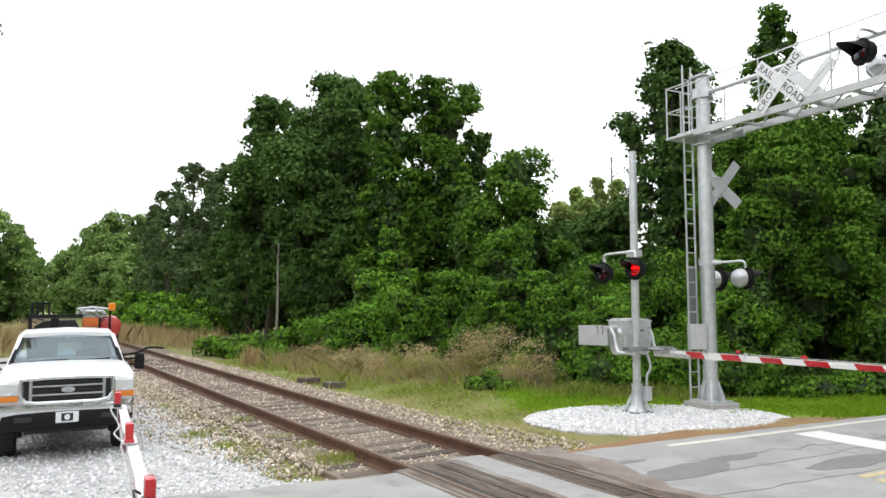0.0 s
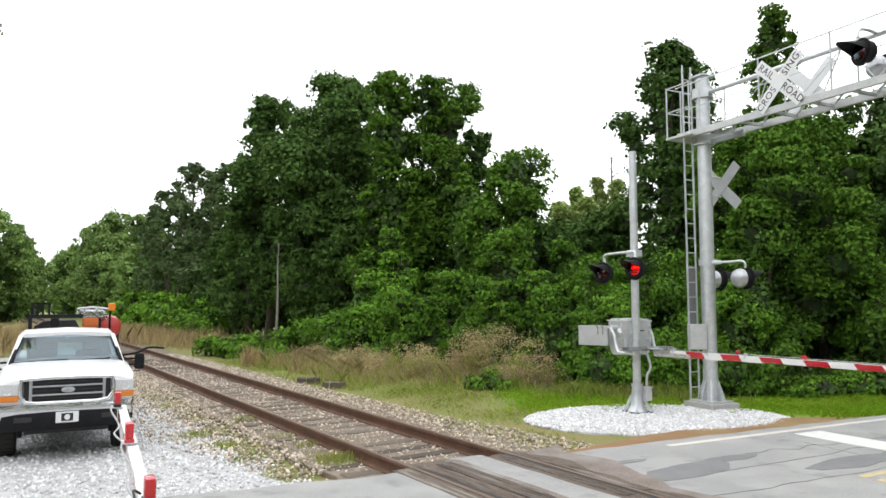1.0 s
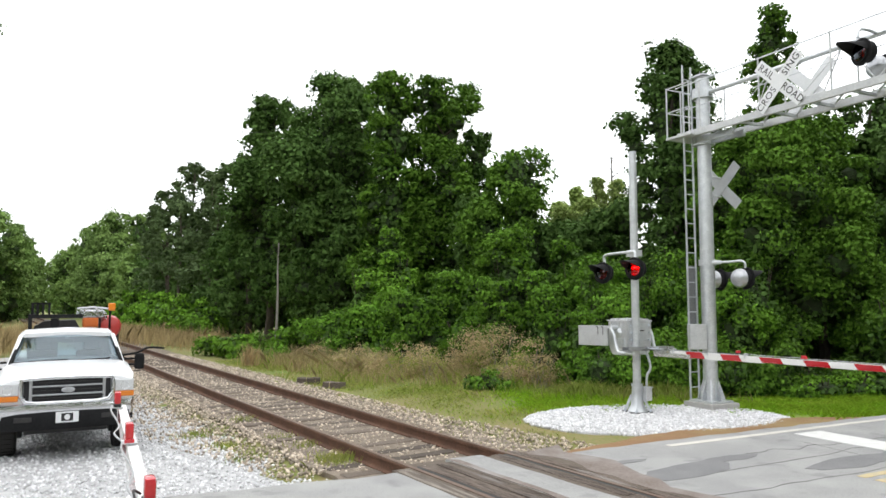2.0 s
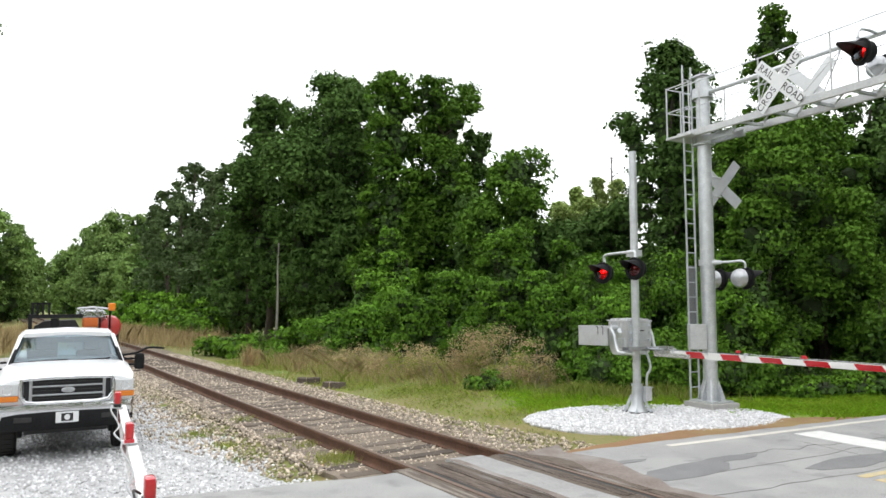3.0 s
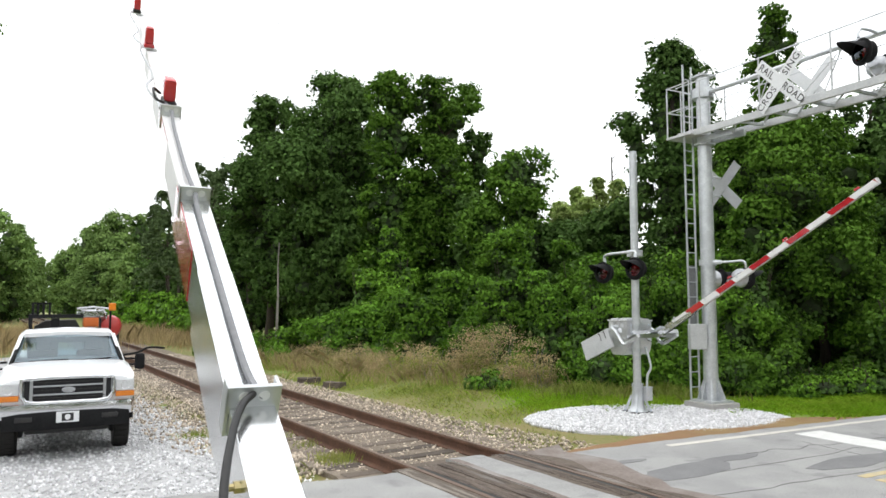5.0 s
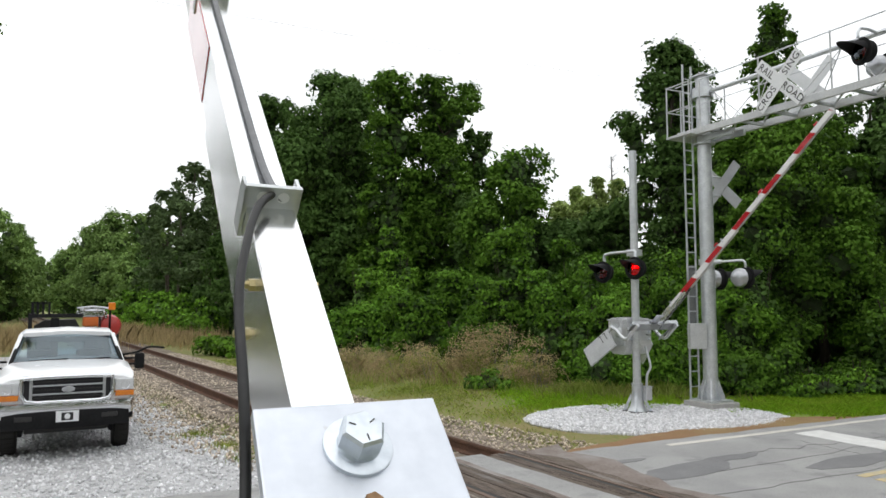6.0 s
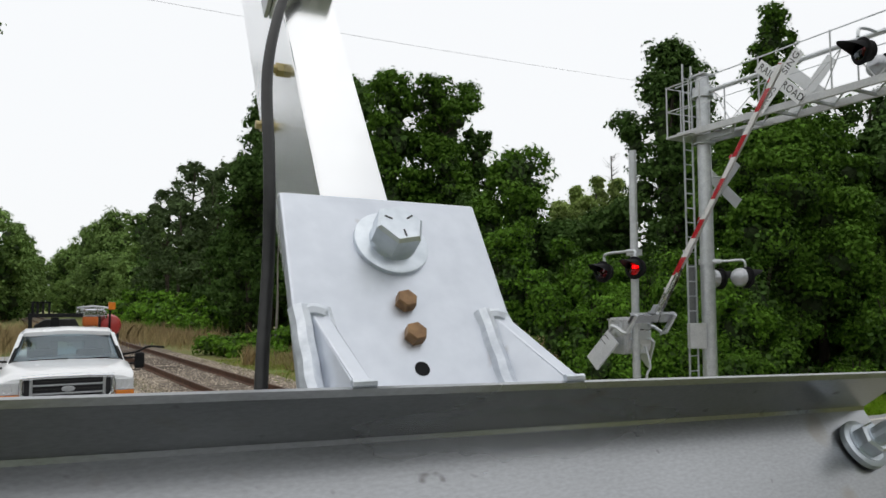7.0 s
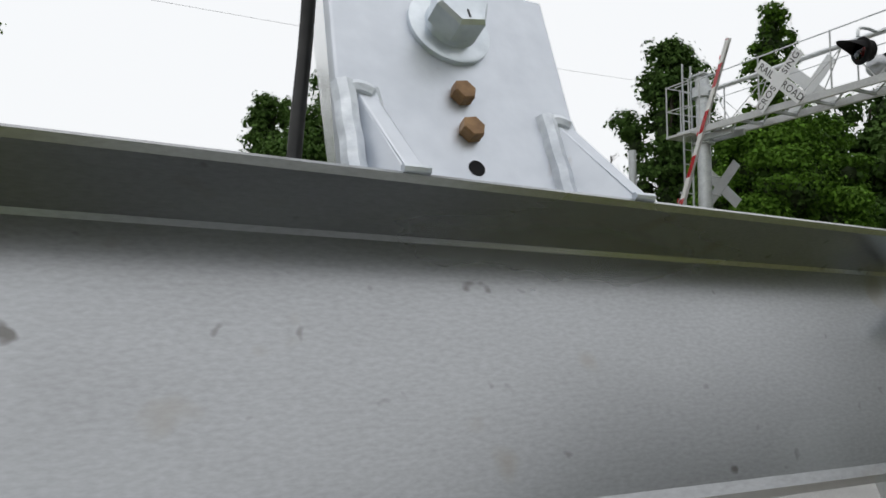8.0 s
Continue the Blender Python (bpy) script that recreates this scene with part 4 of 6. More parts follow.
def far_gate():
    az = 155.7
    g = thing("crossing_gate", pose(3.751, 14.281, 0, 0, 0, -az), "galvanised crossing gate with flashing lamps and a red and white arm", "crossing gate", "crossing gates")
    inv = g.matrix_basis.inverted()
    pivot = 1.52
    mechanism(g, pivot - 0.10, True)
    px, py = (inv @ Vector((3.78, 13.92, 0))).xy
    part("mast", rod(bmesh.new(), (px, py, GROUND + 0.05), (px, py, 5.02), 0.078, 0.076, 20), "galv", g, "galvanised steel mast", smooth=True)
    z0 = GROUND + 0.085
    # flared base on a square plate, with its bolts and a small box on the road side
    base = part("mast_base", loft([[(px + math.cos(q) * a, py + math.sin(q) * a, z0 + h) for q in (k * math.tau / 20 for k in range(20))] for h, a in ((0.03, 0.19), (0.06, 0.17), (0.16, 0.125), (0.36, 0.105), (0.50, 0.098), (0.52, 0.11), (0.56, 0.11))]), "galv", g, "cast aluminium mast base", smooth=True)
    part("foot_plate", boxes((px - 0.21, px + 0.21, py - 0.21, py + 0.21, z0, z0 + 0.03)), "dark_steel", base, bevel=0.006)
    for sx in (-1, 1):
        for sy in (-1, 1):
            part("anchor_bolt", lathe([(0.022, 0.03), (0.022, 0.06), (0.012, 0.062), (0.012, 0.09), (0.001, 0.09)], 8, pose(px + sx * 0.17, py + sy * 0.17, z0)), "zinc", base)
            part("web", beam(bmesh.new(), (px + sx * 0.16, py + sy * 0.16, z0 + 0.05), (px + sx * 0.075, py + sy * 0.075, z0 + 0.34), 0.014, 0.05), "galv", base)
    jx, jy = (inv.to_3x3() @ Vector((0.17, -0.05, 0))).xy
    jb = part("junction_box", boxes((px + jx - 0.075, px + jx + 0.075, py + jy - 0.075, py + jy + 0.075, z0 + 0.24, z0 + 0.50)), "alu_paint", base, "small grey junction box", bevel=0.012)
    part("box_lid", boxes((px + jx - 0.083, px + jx + 0.083, py + jy - 0.083, py + jy + 0.083, z0 + 0.49, z0 + 0.505)), "galv", jb, bevel=0.004)
    part("conduit", tube(bmesh.new(), arc([(px + jx, py + jy, z0 + 0.50), (px + jx * 1.1, py + jy * 1.1, z0 + 0.72), (px + jx * 1.45, py + jy * 1.45, z0 + 0.90), (px + jx * 1.3, py + jy * 1.3 - 0.1, 1.15)], 6), 0.022, 8), "galv", g, smooth=True)
    # clamps that hold the case to the mast
    for z in (1.14, 1.60):
        part("case_clamp", lathe([(0.079, z - 0.04), (0.10, z - 0.04), (0.10, z + 0.04), (0.079, z + 0.04)], 20, pose(px, py, 0)), "galv", g)
        part("case_bracket", boxes((px - 0.06, px + 0.06, 0.2, py - 0.07, z - 0.03, z + 0.03)) if py > 0.2 else boxes((px - 0.06, px + 0.06, py + 0.07, 0.2, z - 0.03, z + 0.03)), "galv", g)
    # lamp cross arm: runs along the gate's own y
    turn = inv.to_3x3()
    run = (turn @ ROAD_N).normalized()
    out = (turn @ Vector((-0.83, -0.56, 0))).normalized()
    c = Vector((px, py, 0))
    head = c + Vector((0, 0, 2.99))
    part("lamp_crossarm", tube(bmesh.new(), arc([head + run * 0.82 + out * 0.06 + Vector((0, 0, -0.16)), head + run * 0.80 + out * 0.06, head + run * 0.3 + out * 0.06 + Vector((0, 0, 0.02)), head + out * 0.10 + Vector((0, 0, 0.02)), head - run * 0.12 + out * 0.10, head - run * 0.14 + out * 0.12 + Vector((0, 0, -0.1))], 5), 0.03, 8), "galv", g, "pale lamp cross arm", smooth=True)
    part("crossarm_clamp", boxes((px - 0.11, px + 0.11, py - 0.11, py + 0.11, 2.92, 3.05)), "galv", g, bevel=0.01)
    aim_out = (turn @ Vector((-0.77, -0.64, -0.03))).normalized()
    lamp("signal_head", c + run * 0.80 + out * 0.14 + Vector((0, 0, 2.63)), aim_out, g, 1)
    lamp("signal_head", c - run * 0.18 + out * 0.18 + Vector((0, 0, 2.67)), aim_out, g, 0)
    return gate_arm(g, 5.685, (2.75, 4.0, 5.35), 1.194, 0.406, pivot, 0.142, 0.7, 0.066)


def crossbuck(parent, c, right, normal, lettered, material):
    """Two crossed boards; the words lie on the face that looks along the normal."""
    right, normal = Vector(right).normalized(), Vector(normal).normalized()
    up = Vector((0, 0, 1))
    for k, (lean, words) in enumerate(((-45, ("RAIL", "ROAD")), (45, ("CROS", "SING")))):
        a = radians(lean)
        d = right * math.cos(a) + up * math.sin(a)
        u = normal.cross(d)
        if u.z < 0:
            u = -u
        off = c + normal * (0.012 * k)
        bm = bmesh.new()
        beam(bm, off - d * 0.61, off + d * 0.61, 0.006, 0.229, up=u)
        board = part("sign_board", bm, material, parent, "white sign board with black letters" if lettered else "plain grey back of a sign board")
        if lettered:
            m3 = Matrix((d, u, d.cross(u))).transposed().to_4x4()
            if d.cross(u).dot(normal) < 0:
                m3 = Matrix((d, -u, d.cross(-u))).transposed().to_4x4()
            for s, word in zip((-1, 1), words):
                cu = bpy.data.curves.new("lettering", "FONT")
                cu.body, cu.size, cu.align_x, cu.align_y, cu.extrude = word, 0.185, "CENTER", "CENTER", 0.001
                cu.space_character = 1.06
                cu.materials.append(M["letter"])
                o = new("lettering", cu)
                o.parent = board
                o.matrix_basis = Matrix.Translation(off + d * s * 0.365 + normal * 0.0055) @ m3


def cantilever():
    """Tall mast with a walkway truss that reaches over the road."""
    bx, by = 5.48, 14.62
    az = 154.0
    c = thing("signal_cantilever", pose(bx, by, 0, 0, 0, -az), "galvanised cantilever signal mast with walkway truss and ladder", "signal cantilever")
    inv = c.matrix_basis.inverted().to_3x3()
    face = (inv @ -ROAD_D).normalized()
    z0 = GROUND + 0.17
    part("footing", boxes((-0.38, 0.38, -0.38, 0.38, GROUND - 0.1, z0 + 0.03)), "concrete", c, "concrete footing", bevel=0.02)
    post = part("mast", rod(bmesh.new(), (0, 0, z0), (0, 0, 6.75), 0.146, 0.138, 28), "galv", c, "thick galvanised mast", smooth=True)
    part("foot_plate", boxes((-0.30, 0.30, -0.30, 0.30, z0 + 0.03, z0 + 0.07)), "galv", post, bevel=0.006)
    for i in range(8):
        q = i * math.tau / 8
        bm = bmesh.new()
        a, b = Vector((math.cos(q), math.sin(q), 0)), Vector((-math.sin(q), math.cos(q), 0)) * 0.012
        pts = [a * 0.14 + Vector((0, 0, z0 + 0.07)), a * 0.27 + Vector((0, 0, z0 + 0.07)), a * 0.26 + Vector((0, 0, z0 + 0.14)), a * 0.14 + Vector((0, 0, z0 + 0.50))]
        v = [[bm.verts.new(p + s * b) for p in pts] for s in (-1, 1)]
        bm.faces.new(v[0])
        bm.faces.new(v[1][::-1])
        for k in range(4):
            bm.faces.new((v[0][k], v[1][k], v[1][(k + 1) % 4], v[0][(k + 1) % 4]))
        part("stiffener", bm, "galv", post)
    part("cap", boxes((-0.19, 0.19, -0.19, 0.19, 6.75, 6.79)), "galv", post, bevel=0.01)
    # control box on the mast and a grey guard on the ladder
    lad = (inv @ Vector((-0.335, -0.02, 0)))
    side = (inv @ Vector((0.112, 0.07, 0)))
    lz0, lz1 = 0.05, 7.0
    rails = bmesh.new()
    for s in (-1, 1):
        p = lad + side * s
        beam(rails, (p.x, p.y, lz0), (p.x, p.y, lz1), 0.016, 0.045, up=side)
    ladder = part("ladder", rails, "galv", c, "narrow galvanised ladder")
    z = 0.3
    while z < 6.9:
        a, b = lad - side, lad + side
        part("rung", rod(bmesh.new(), (a.x, a.y, z), (b.x, b.y, z), 0.012, n=6), "galv", ladder)
        z += 0.305
    g = bmesh.new()
    a, b = lad - side * 0.85 - Vector((0, 0, 0)), lad + side * 0.85
    nrm = (inv @ Vector((-0.3, -0.9, 0))).normalized() * -0.03
    beam(g, (a.x + nrm.x, a.y + nrm.y, 2.18), (b.x + nrm.x, b.y + nrm.y, 2.18), 0.008, 1.2)
    part("ladder_guard", g, "mesh_guard", ladder, "grey sheet guard on the ladder")
    bp = lad + (inv @ Vector((0.03, -0.12, 0)))
    bm = boxes((-0.17, 0.17, -0.08, 0.08, 1.07, 1.58))
    bmesh.ops.transform(bm, matrix=Matrix.Translation((bp.x, bp.y, 0)) @ Matrix.Rotation(radians(az), 4, "Z"), verts=bm.verts)
    box = part("terminal_box", bm, "alu_paint", c, "grey steel terminal box", bevel=0.01)
    # walkway: two chords with cross bars, an upper pipe, posts, wire rails, struts
    zb, L = 5.52, 9.0
    for x in (-0.36, 0.36):
        part("chord", beam(bmesh.new(), (x, -0.35, zb), (x, L, zb), 0.07, 0.13), "white_steel", c, "pale steel walkway chord", bevel=0.006)
    y = -0.3
    while y < L:
        part("cross_bar", beam(bmesh.new(), (-0.36, y, zb - 0.02), (0.36, y, zb - 0.02), 0.05, 0.05), "galv", c)
        part("deck_brace", beam(bmesh.new(), (-0.36, y, zb + 0.03), (0.36, y + 0.75, zb + 0.03), 0.03, 0.02), "galv", c)
        y += 0.75
    part("deck", boxes((-0.02, 0.30, 0.3, L, zb + 0.045, zb + 0.06)), "white_steel", c, "walkway grating")
    part("upper_pipe", rod(bmesh.new(), (0.0, 0.0, 6.40), (0.0, L, 6.40), 0.046, n=16), "galv", c, "upper truss pipe", smooth=True)
    for x, z in ((0.36, 6.58), (-0.36, 6.58), (0.36, 6.06)):
        part("rail_wire", rod(bmesh.new(), (x, -0.4, z), (x, L, z), 0.014 if z > 6.3 else 0.009, n=6), "galv", c)
    y = 0.25
    while y < L:
        for x in (-0.36, 0.36):
            part("rail_post", beam(bmesh.new(), (x, y, zb), (x, y, 6.60), 0.022, 0.022), "white_steel", c)
        y += 1.45
    y = 0.25
    while y < L - 0.7:
        for x in (-0.30, 0.30):
            part("strut", beam(bmesh.new(), (x, y + 0.72, zb + 0.05), (0, y + 0.05, 6.36), 0.018, 0.014), "white_steel", c)
            part("strut", beam(bmesh.new(), (x, y + 0.72, zb + 0.05), (0, y + 1.40, 6.36), 0.018, 0.014), "white_steel", c)
        y += 1.45
    # landing at the mast
    part("landing", boxes((-0.42, 0.52, -0.55, 0.15, zb - 0.05, zb)), "white_steel", c, "steel landing", bevel=0.005)
    for x, y in ((0.50, -0.53), (0.50, 0.1), (-0.40, -0.53), (0.1, -0.53)):
        part("rail_post", beam(bmesh.new(), (x, y, zb), (x, y, 6.60), 0.022, 0.022), "white_steel", c)
    for z in (6.06, 6.58):
        part("guard_rail", tube(bmesh.new(), [(0.50, 0.1, z), (0.50, -0.53, z), (-0.40, -0.53, z)], 0.013, 8), "white_steel", c)
    for s in (-1, 1):
        part("bracket", beam(bmesh.new(), (s * 0.16, 0, zb - 0.12), (s * 0.16, 0.9, zb - 0.12), 0.06, 0.12), "galv", c)
    part("collar", lathe([(0.22, zb - 0.22), (0.22, zb - 0.19), (0.17, zb - 0.19)], 24), "galv", c)
    part("collar", lathe([(0.22, 6.30), (0.22, 6.50), (0.17, 6.50)], 24), "galv", c)

    def local(x, y, z):
        return c.matrix_basis.inverted() @ Vector((x, y, z))

    right = inv @ ROAD_N * -1
    crossbuck(c, Vector((0, 2.18, 5.98)) + face * 0.42, right, face, True, "sign_white")
    crossbuck(c, Vector((0, 2.22, 5.98)) - face * 0.42, right, face, False, "sign_white")
    # plain board on the mast looks the other way
    crossbuck(c, Vector((0.0, 0.0, 4.45)) - face * 0.45 + right * 0.02, right, face, False, "sign_grey")
    for dz in (0.2, -0.2):
        part("sign_arm", rod(bmesh.new(), Vector((0, 0, 4.45 + dz)), Vector((0, 0, 4.45 + dz)) - face * 0.46, 0.018, n=8), "galv", c)
    # lamps over the road, one pair each way
    for y, ph in ((3.74, 1), (4.55, 0)):
        part("lamp_arm", tube(bmesh.new(), arc([(0, y, 6.40), Vector((0, y, 6.42)) + face * 0.25, Vector((0, y, 6.38)) + face * 0.50, Vector((0, y, 6.24)) + face * 0.54], 5), 0.026, 8), "galv", c, smooth=True)
        aside = (inv @ Vector((-0.985, -0.17, -0.06))).normalized()
        lamp("signal_head", Vector((0, y, 6.02)) + face * 0.46, aside, c, ph)
        away = lamp("signal_head", Vector((0, y - 0.14, 5.95)) - face * 0.40, -aside, c, ph, label="silver-backed signal head turned away")
        part("lamp_back", lathe([(0.19, 0.0), (0.185, 0.06), (0.15, 0.12), (0.08, 0.16), (0.002, 0.17)], 24, pose(0, 0.13, 0, -90)), "grille_bar", away, "silver domed lamp back", smooth=True)
    # lamps lower on the mast, looking the other way
    arm = Vector((0, 0, 2.84))
    away = (inv @ Vector((0.90, 0.36, 0))).normalized()
    part("crossarm_clamp", lathe([(0.155, 2.78), (0.175, 2.78), (0.175, 2.90), (0.155, 2.90)], 24), "galv", c)
    part("clamp_block", rod(bmesh.new(), arm + right * 0.14, arm + right * 0.30 - face * 0.06, 0.055, 0.04, 12), "galv", c, smooth=True)
    part("lamp_crossarm", tube(bmesh.new(), arc([arm + right * 0.2, arm - face * 0.12 + right * 0.42, arm - face * 0.20 + right * 0.72, arm - face * 0.22 + right * 0.76 - Vector((0, 0, 0.14))], 5), 0.024, 8), "galv", c, smooth=True)
    for s, f in ((0.76, 0.22), (-0.10, 0.46)):
        b = lamp("signal_head", Vector((0, 0, 2.50)) - face * f + right * s, away, c, 2, label="grey-backed signal head turned away")
        part("lamp_back", lathe([(0.19, 0.0), (0.185, 0.06), (0.15, 0.12), (0.08, 0.16), (0.002, 0.17)], 24, pose(0, 0.13, 0, -90)), "grille_bar", b, "silver domed lamp back", smooth=True)


# ---------------------------------------------------------------- truck
def wheel(truck, x, y, r=0.385, w=0.25):
    m = pose(x, y, r, 0, 90)
    t = part("wheel", lathe([(r * 0.62, -w / 2), (r * 0.93, -w / 2), (r, -w / 2 + 0.03), (r, w / 2 - 0.03), (r * 0.93, w / 2), (r * 0.62, w / 2)], 36), "tyre", truck, "black tyre", smooth=True)
    t.matrix_basis = m
    part("rim", lathe([(r * 0.63, -w / 2 + 0.03), (r * 0.60, 0), (r * 0.25, w * 0.2), (r * 0.25, -w * 0.2), (r * 0.63, w / 2 - 0.03)], 24), "grille_bar", t, smooth=True)
    for k in range(30):
        q = k * math.tau / 30
        part("tread_block", boxes((r - 0.004, r + 0.008, -0.035, 0.028, -w / 2 + 0.02, w / 2 - 0.02)), "tyre", t).matrix_basis = pose(0, 0, 0, 0, 0, math.degrees(q))
    return t


def truck():
    """Pickup with its front towards local -y; the bumper's face is at y = 0."""
    t = thing("pickup_truck", pose(-5.42, 10.34, LOT, 0, 0, 28.7) @ Matrix.Diagonal((0.89, 0.965, 0.965, 1)), "white pickup truck with work rack parked on the gravel", "truck")

    def sec(y, hw, z0, z1, top):
        return [(-hw * 0.96, y, z0), (-hw, y, z0 + 0.1), (-hw, y, z1), (-top, y, z1 + 0.05), (-top * 0.5, y, z1 + 0.075), (top * 0.5, y, z1 + 0.075), (top, y, z1 + 0.05), (hw, y, z1), (hw, y, z0 + 0.1), (hw * 0.96, y, z0)]

    hood = loft([sec(0.10, 0.955, 0.74, 1.04, 0.80), sec(0.16, 0.985, 0.70, 1.08, 0.82), sec(0.35, 1.0, 0.62, 1.115, 0.84), sec(1.25, 1.0, 0.62, 1.185, 0.86), sec(1.42, 1.0, 0.62, 1.20, 0.86)])
    part("hood", hood, "truck_white", t, "white hood and front wings", smooth=True)
    cab = loft([sec(1.43, 1.0, 0.45, 1.225, 0.86), sec(3.05, 1.0, 0.45, 1.225, 0.86)])
    part("cab_body", cab, "truck_white", t, smooth=True)
    # roof and pillars
    part("roof", loft([[(-0.77, y, 1.71 + dz), (-0.71, y, 1.755 + dz), (0, y, 1.785 + dz), (0.71, y, 1.755 + dz), (0.77, y, 1.71 + dz), (0.75, y, 1.69 + dz), (-0.75, y, 1.69 + dz)] for y, dz in ((2.02, -0.01), (2.12, 0.02), (2.5, 0.05), (3.0, 0.03), (3.06, 0.0))]), "truck_white", t, "white cab roof", smooth=True)
    for sx in (-1, 1):
        part("pillar", beam(bmesh.new(), (sx * 0.915, 1.45, 1.23), (sx * 0.765, 2.06, 1.71), 0.07, 0.06), "truck_white", t, bevel=0.012)
        part("pillar", beam(bmesh.new(), (sx * 0.90, 3.0, 1.23), (sx * 0.765, 3.0, 1.72), 0.08, 0.10), "truck_white", t, bevel=0.012)
        part("side_glass", loft([[(sx * 0.905, 1.62, 1.25), (sx * 0.77, 2.12, 1.69), (sx * 0.77, 2.95, 1.69), (sx * 0.905, 2.95, 1.25)], [(sx * 0.900, 1.62, 1.25), (sx * 0.765, 2.12, 1.69), (sx * 0.765, 2.95, 1.69), (sx * 0.900, 2.95, 1.25)]]), "windscreen", t).visible_shadow = False
    ws = bmesh.new()
    rows = []
    for i in range(13):
        k = i / 6 - 1
        rows.append([ws.verts.new((k * hw, y0 + 0.06 * k * k, z0 - 0.02 * k * k)) for hw, y0, z0 in ((0.88, 1.41, 1.29), (0.81, 1.72, 1.505), (0.74, 2.03, 1.72))])
    for i in range(12):
        for j in range(2):
            ws.faces.new((rows[i][j], rows[i + 1][j], rows[i + 1][j + 1], rows[i][j + 1]))
    part("windscreen", ws, "windscreen", t, "windscreen reflecting the pale sky", smooth=True).visible_shadow = False
    seal = bmesh.new()
    for a, b in (((-0.73, 2.055, 1.705), (0.73, 2.055, 1.705)), ((-0.90, 1.44, 1.27), (-0.75, 2.06, 1.70)), ((0.90, 1.44, 1.27), (0.75, 2.06, 1.70))):
        beam(seal, a, b, 0.05, 0.035)
    part("windscreen_seal", seal, "black", t, "black rubber windscreen seal")
    part("cab_rear_wall", boxes((-0.85, 0.85, 3.02, 3.05, 0.9, 1.28)), "cab_dark", t)
    part("windscreen_trim", tube(bmesh.new(), [(-0.90, 1.45, 1.235), (-0.45, 1.395, 1.24), (0.45, 1.395, 1.24), (0.90, 1.45, 1.235)], 0.022, 6), "black", t)
    part("dashboard", boxes((-0.84, 0.84, 1.46, 1.95, 1.2, 1.30)), "cab_dark", t, bevel=0.01)
    part("cab_floor", boxes((-0.86, 0.86, 1.95, 3.0, 1.2, 1.285)), "cab_dark", t)
    for x in (-0.42, 0.42):
        part("seat_back", boxes((x - 0.26, x + 0.26, 2.55, 2.72, 0.9, 1.42)), "cab_dark", t, bevel=0.05)
        part("head_rest", boxes((x - 0.13, x + 0.13, 2.58, 2.68, 1.42, 1.58)), "cab_dark", t, bevel=0.03)
    part("rear_window", boxes((-0.62, 0.62, 3.0, 3.01, 1.25, 1.66)), "windscreen", t).visible_shadow = False
    for x0, x1 in ((-0.70, -0.04), (0.04, 0.70)):
        part("sun_visor", boxes((x0, x1, 2.05, 2.08, 1.585, 1.70)), "cab_dark", t, bevel=0.008)
    part("mirror_inside", boxes((-0.10, 0.10, 2.04, 2.07, 1.58, 1.65)), "black", t, bevel=0.01)
    for x0, x1 in ((-0.62, 0.0), (0.06, 0.70)):
        part("wiper", beam(bmesh.new(), (x0, 1.405, 1.262), (x1, 1.425, 1.285), 0.015, 0.022), "black", t)
    # grille
    outline = [(-0.66, 1.10), (-0.30, 1.115), (0.30, 1.115), (0.66, 1.10), (0.675, 0.98), (0.665, 0.86), (0.60, 0.77), (0.45, 0.745), (-0.45, 0.745), (-0.60, 0.77), (-0.665, 0.86), (-0.675, 0.98), (-0.66, 1.10)]
    ring = tube(bmesh.new(), [(x, 0.055, z) for x, z in outline], 0.034, 10)
    grille = part("grille", boxes((-0.63, 0.63, 0.07, 0.13, 0.77, 1.09)), "grille", t, "black grille with grey bars")
    part("grille_surround", ring, "chrome", grille, "silver grille surround with rounded lower corners", smooth=True)
    for z in (0.865, 0.99):
        part("grille_bar", boxes((-0.52, 0.52, 0.035, 0.07, z - 0.012, z + 0.012)), "grille_bar", grille, bevel=0.006)
    for x in (-0.53, 0.53):
        part("grille_bar", boxes((x - 0.022, x + 0.022, 0.03, 0.07, 0.78, 1.08)), "grille_bar", grille, bevel=0.006)
    for z in (0.815, 0.925, 1.045):
        part("grille_slat", boxes((-0.50, 0.50, 0.055, 0.07, z - 0.006, z + 0.006)), "dark_steel", grille)
    badge = lathe([(0.1, -0.01), (0.1, 0.008), (0.09, 0.012), (0.001, 0.012)], 24, pose(0, 0.03, 0.93, 90) @ Matrix.Diagonal((1, 0.42, 1, 1)))
    part("badge", badge, "grille_bar", grille, "plain oval badge", smooth=True)
    for sx in (-1, 1):
        h = part("headlight", boxes((sx * 0.695, sx * 0.985, 0.055, 0.14, 0.872, 1.05)), "clear_lens", t, "clear headlight", bevel=0.015)
        part("headlight_bowl", lathe([(0.07, 0.0), (0.065, 0.01), (0.03, -0.02), (0.001, -0.02)], 20, pose(sx * 0.85, 0.062, 0.955, 90)), "chrome", h, smooth=True)
        part("turn_signal", boxes((sx * 0.70, sx * 0.99, 0.05, 0.14, 0.785, 0.868)), "amber", t, "amber turn signal", bevel=0.012)
        # towing mirrors
        mr = part("mirror", boxes((sx * 1.23 - 0.09, sx * 1.23 + 0.09, 1.60, 1.70, 1.10, 1.38)), "black", t, "black towing mirror", bevel=0.055)
        part("mirror_arm", tube(bmesh.new(), [(sx * 0.96, 1.66, 1.18), (sx * 1.10, 1.63, 1.19), (sx * 1.2, 1.65, 1.19)], 0.018, 8), "black", mr)
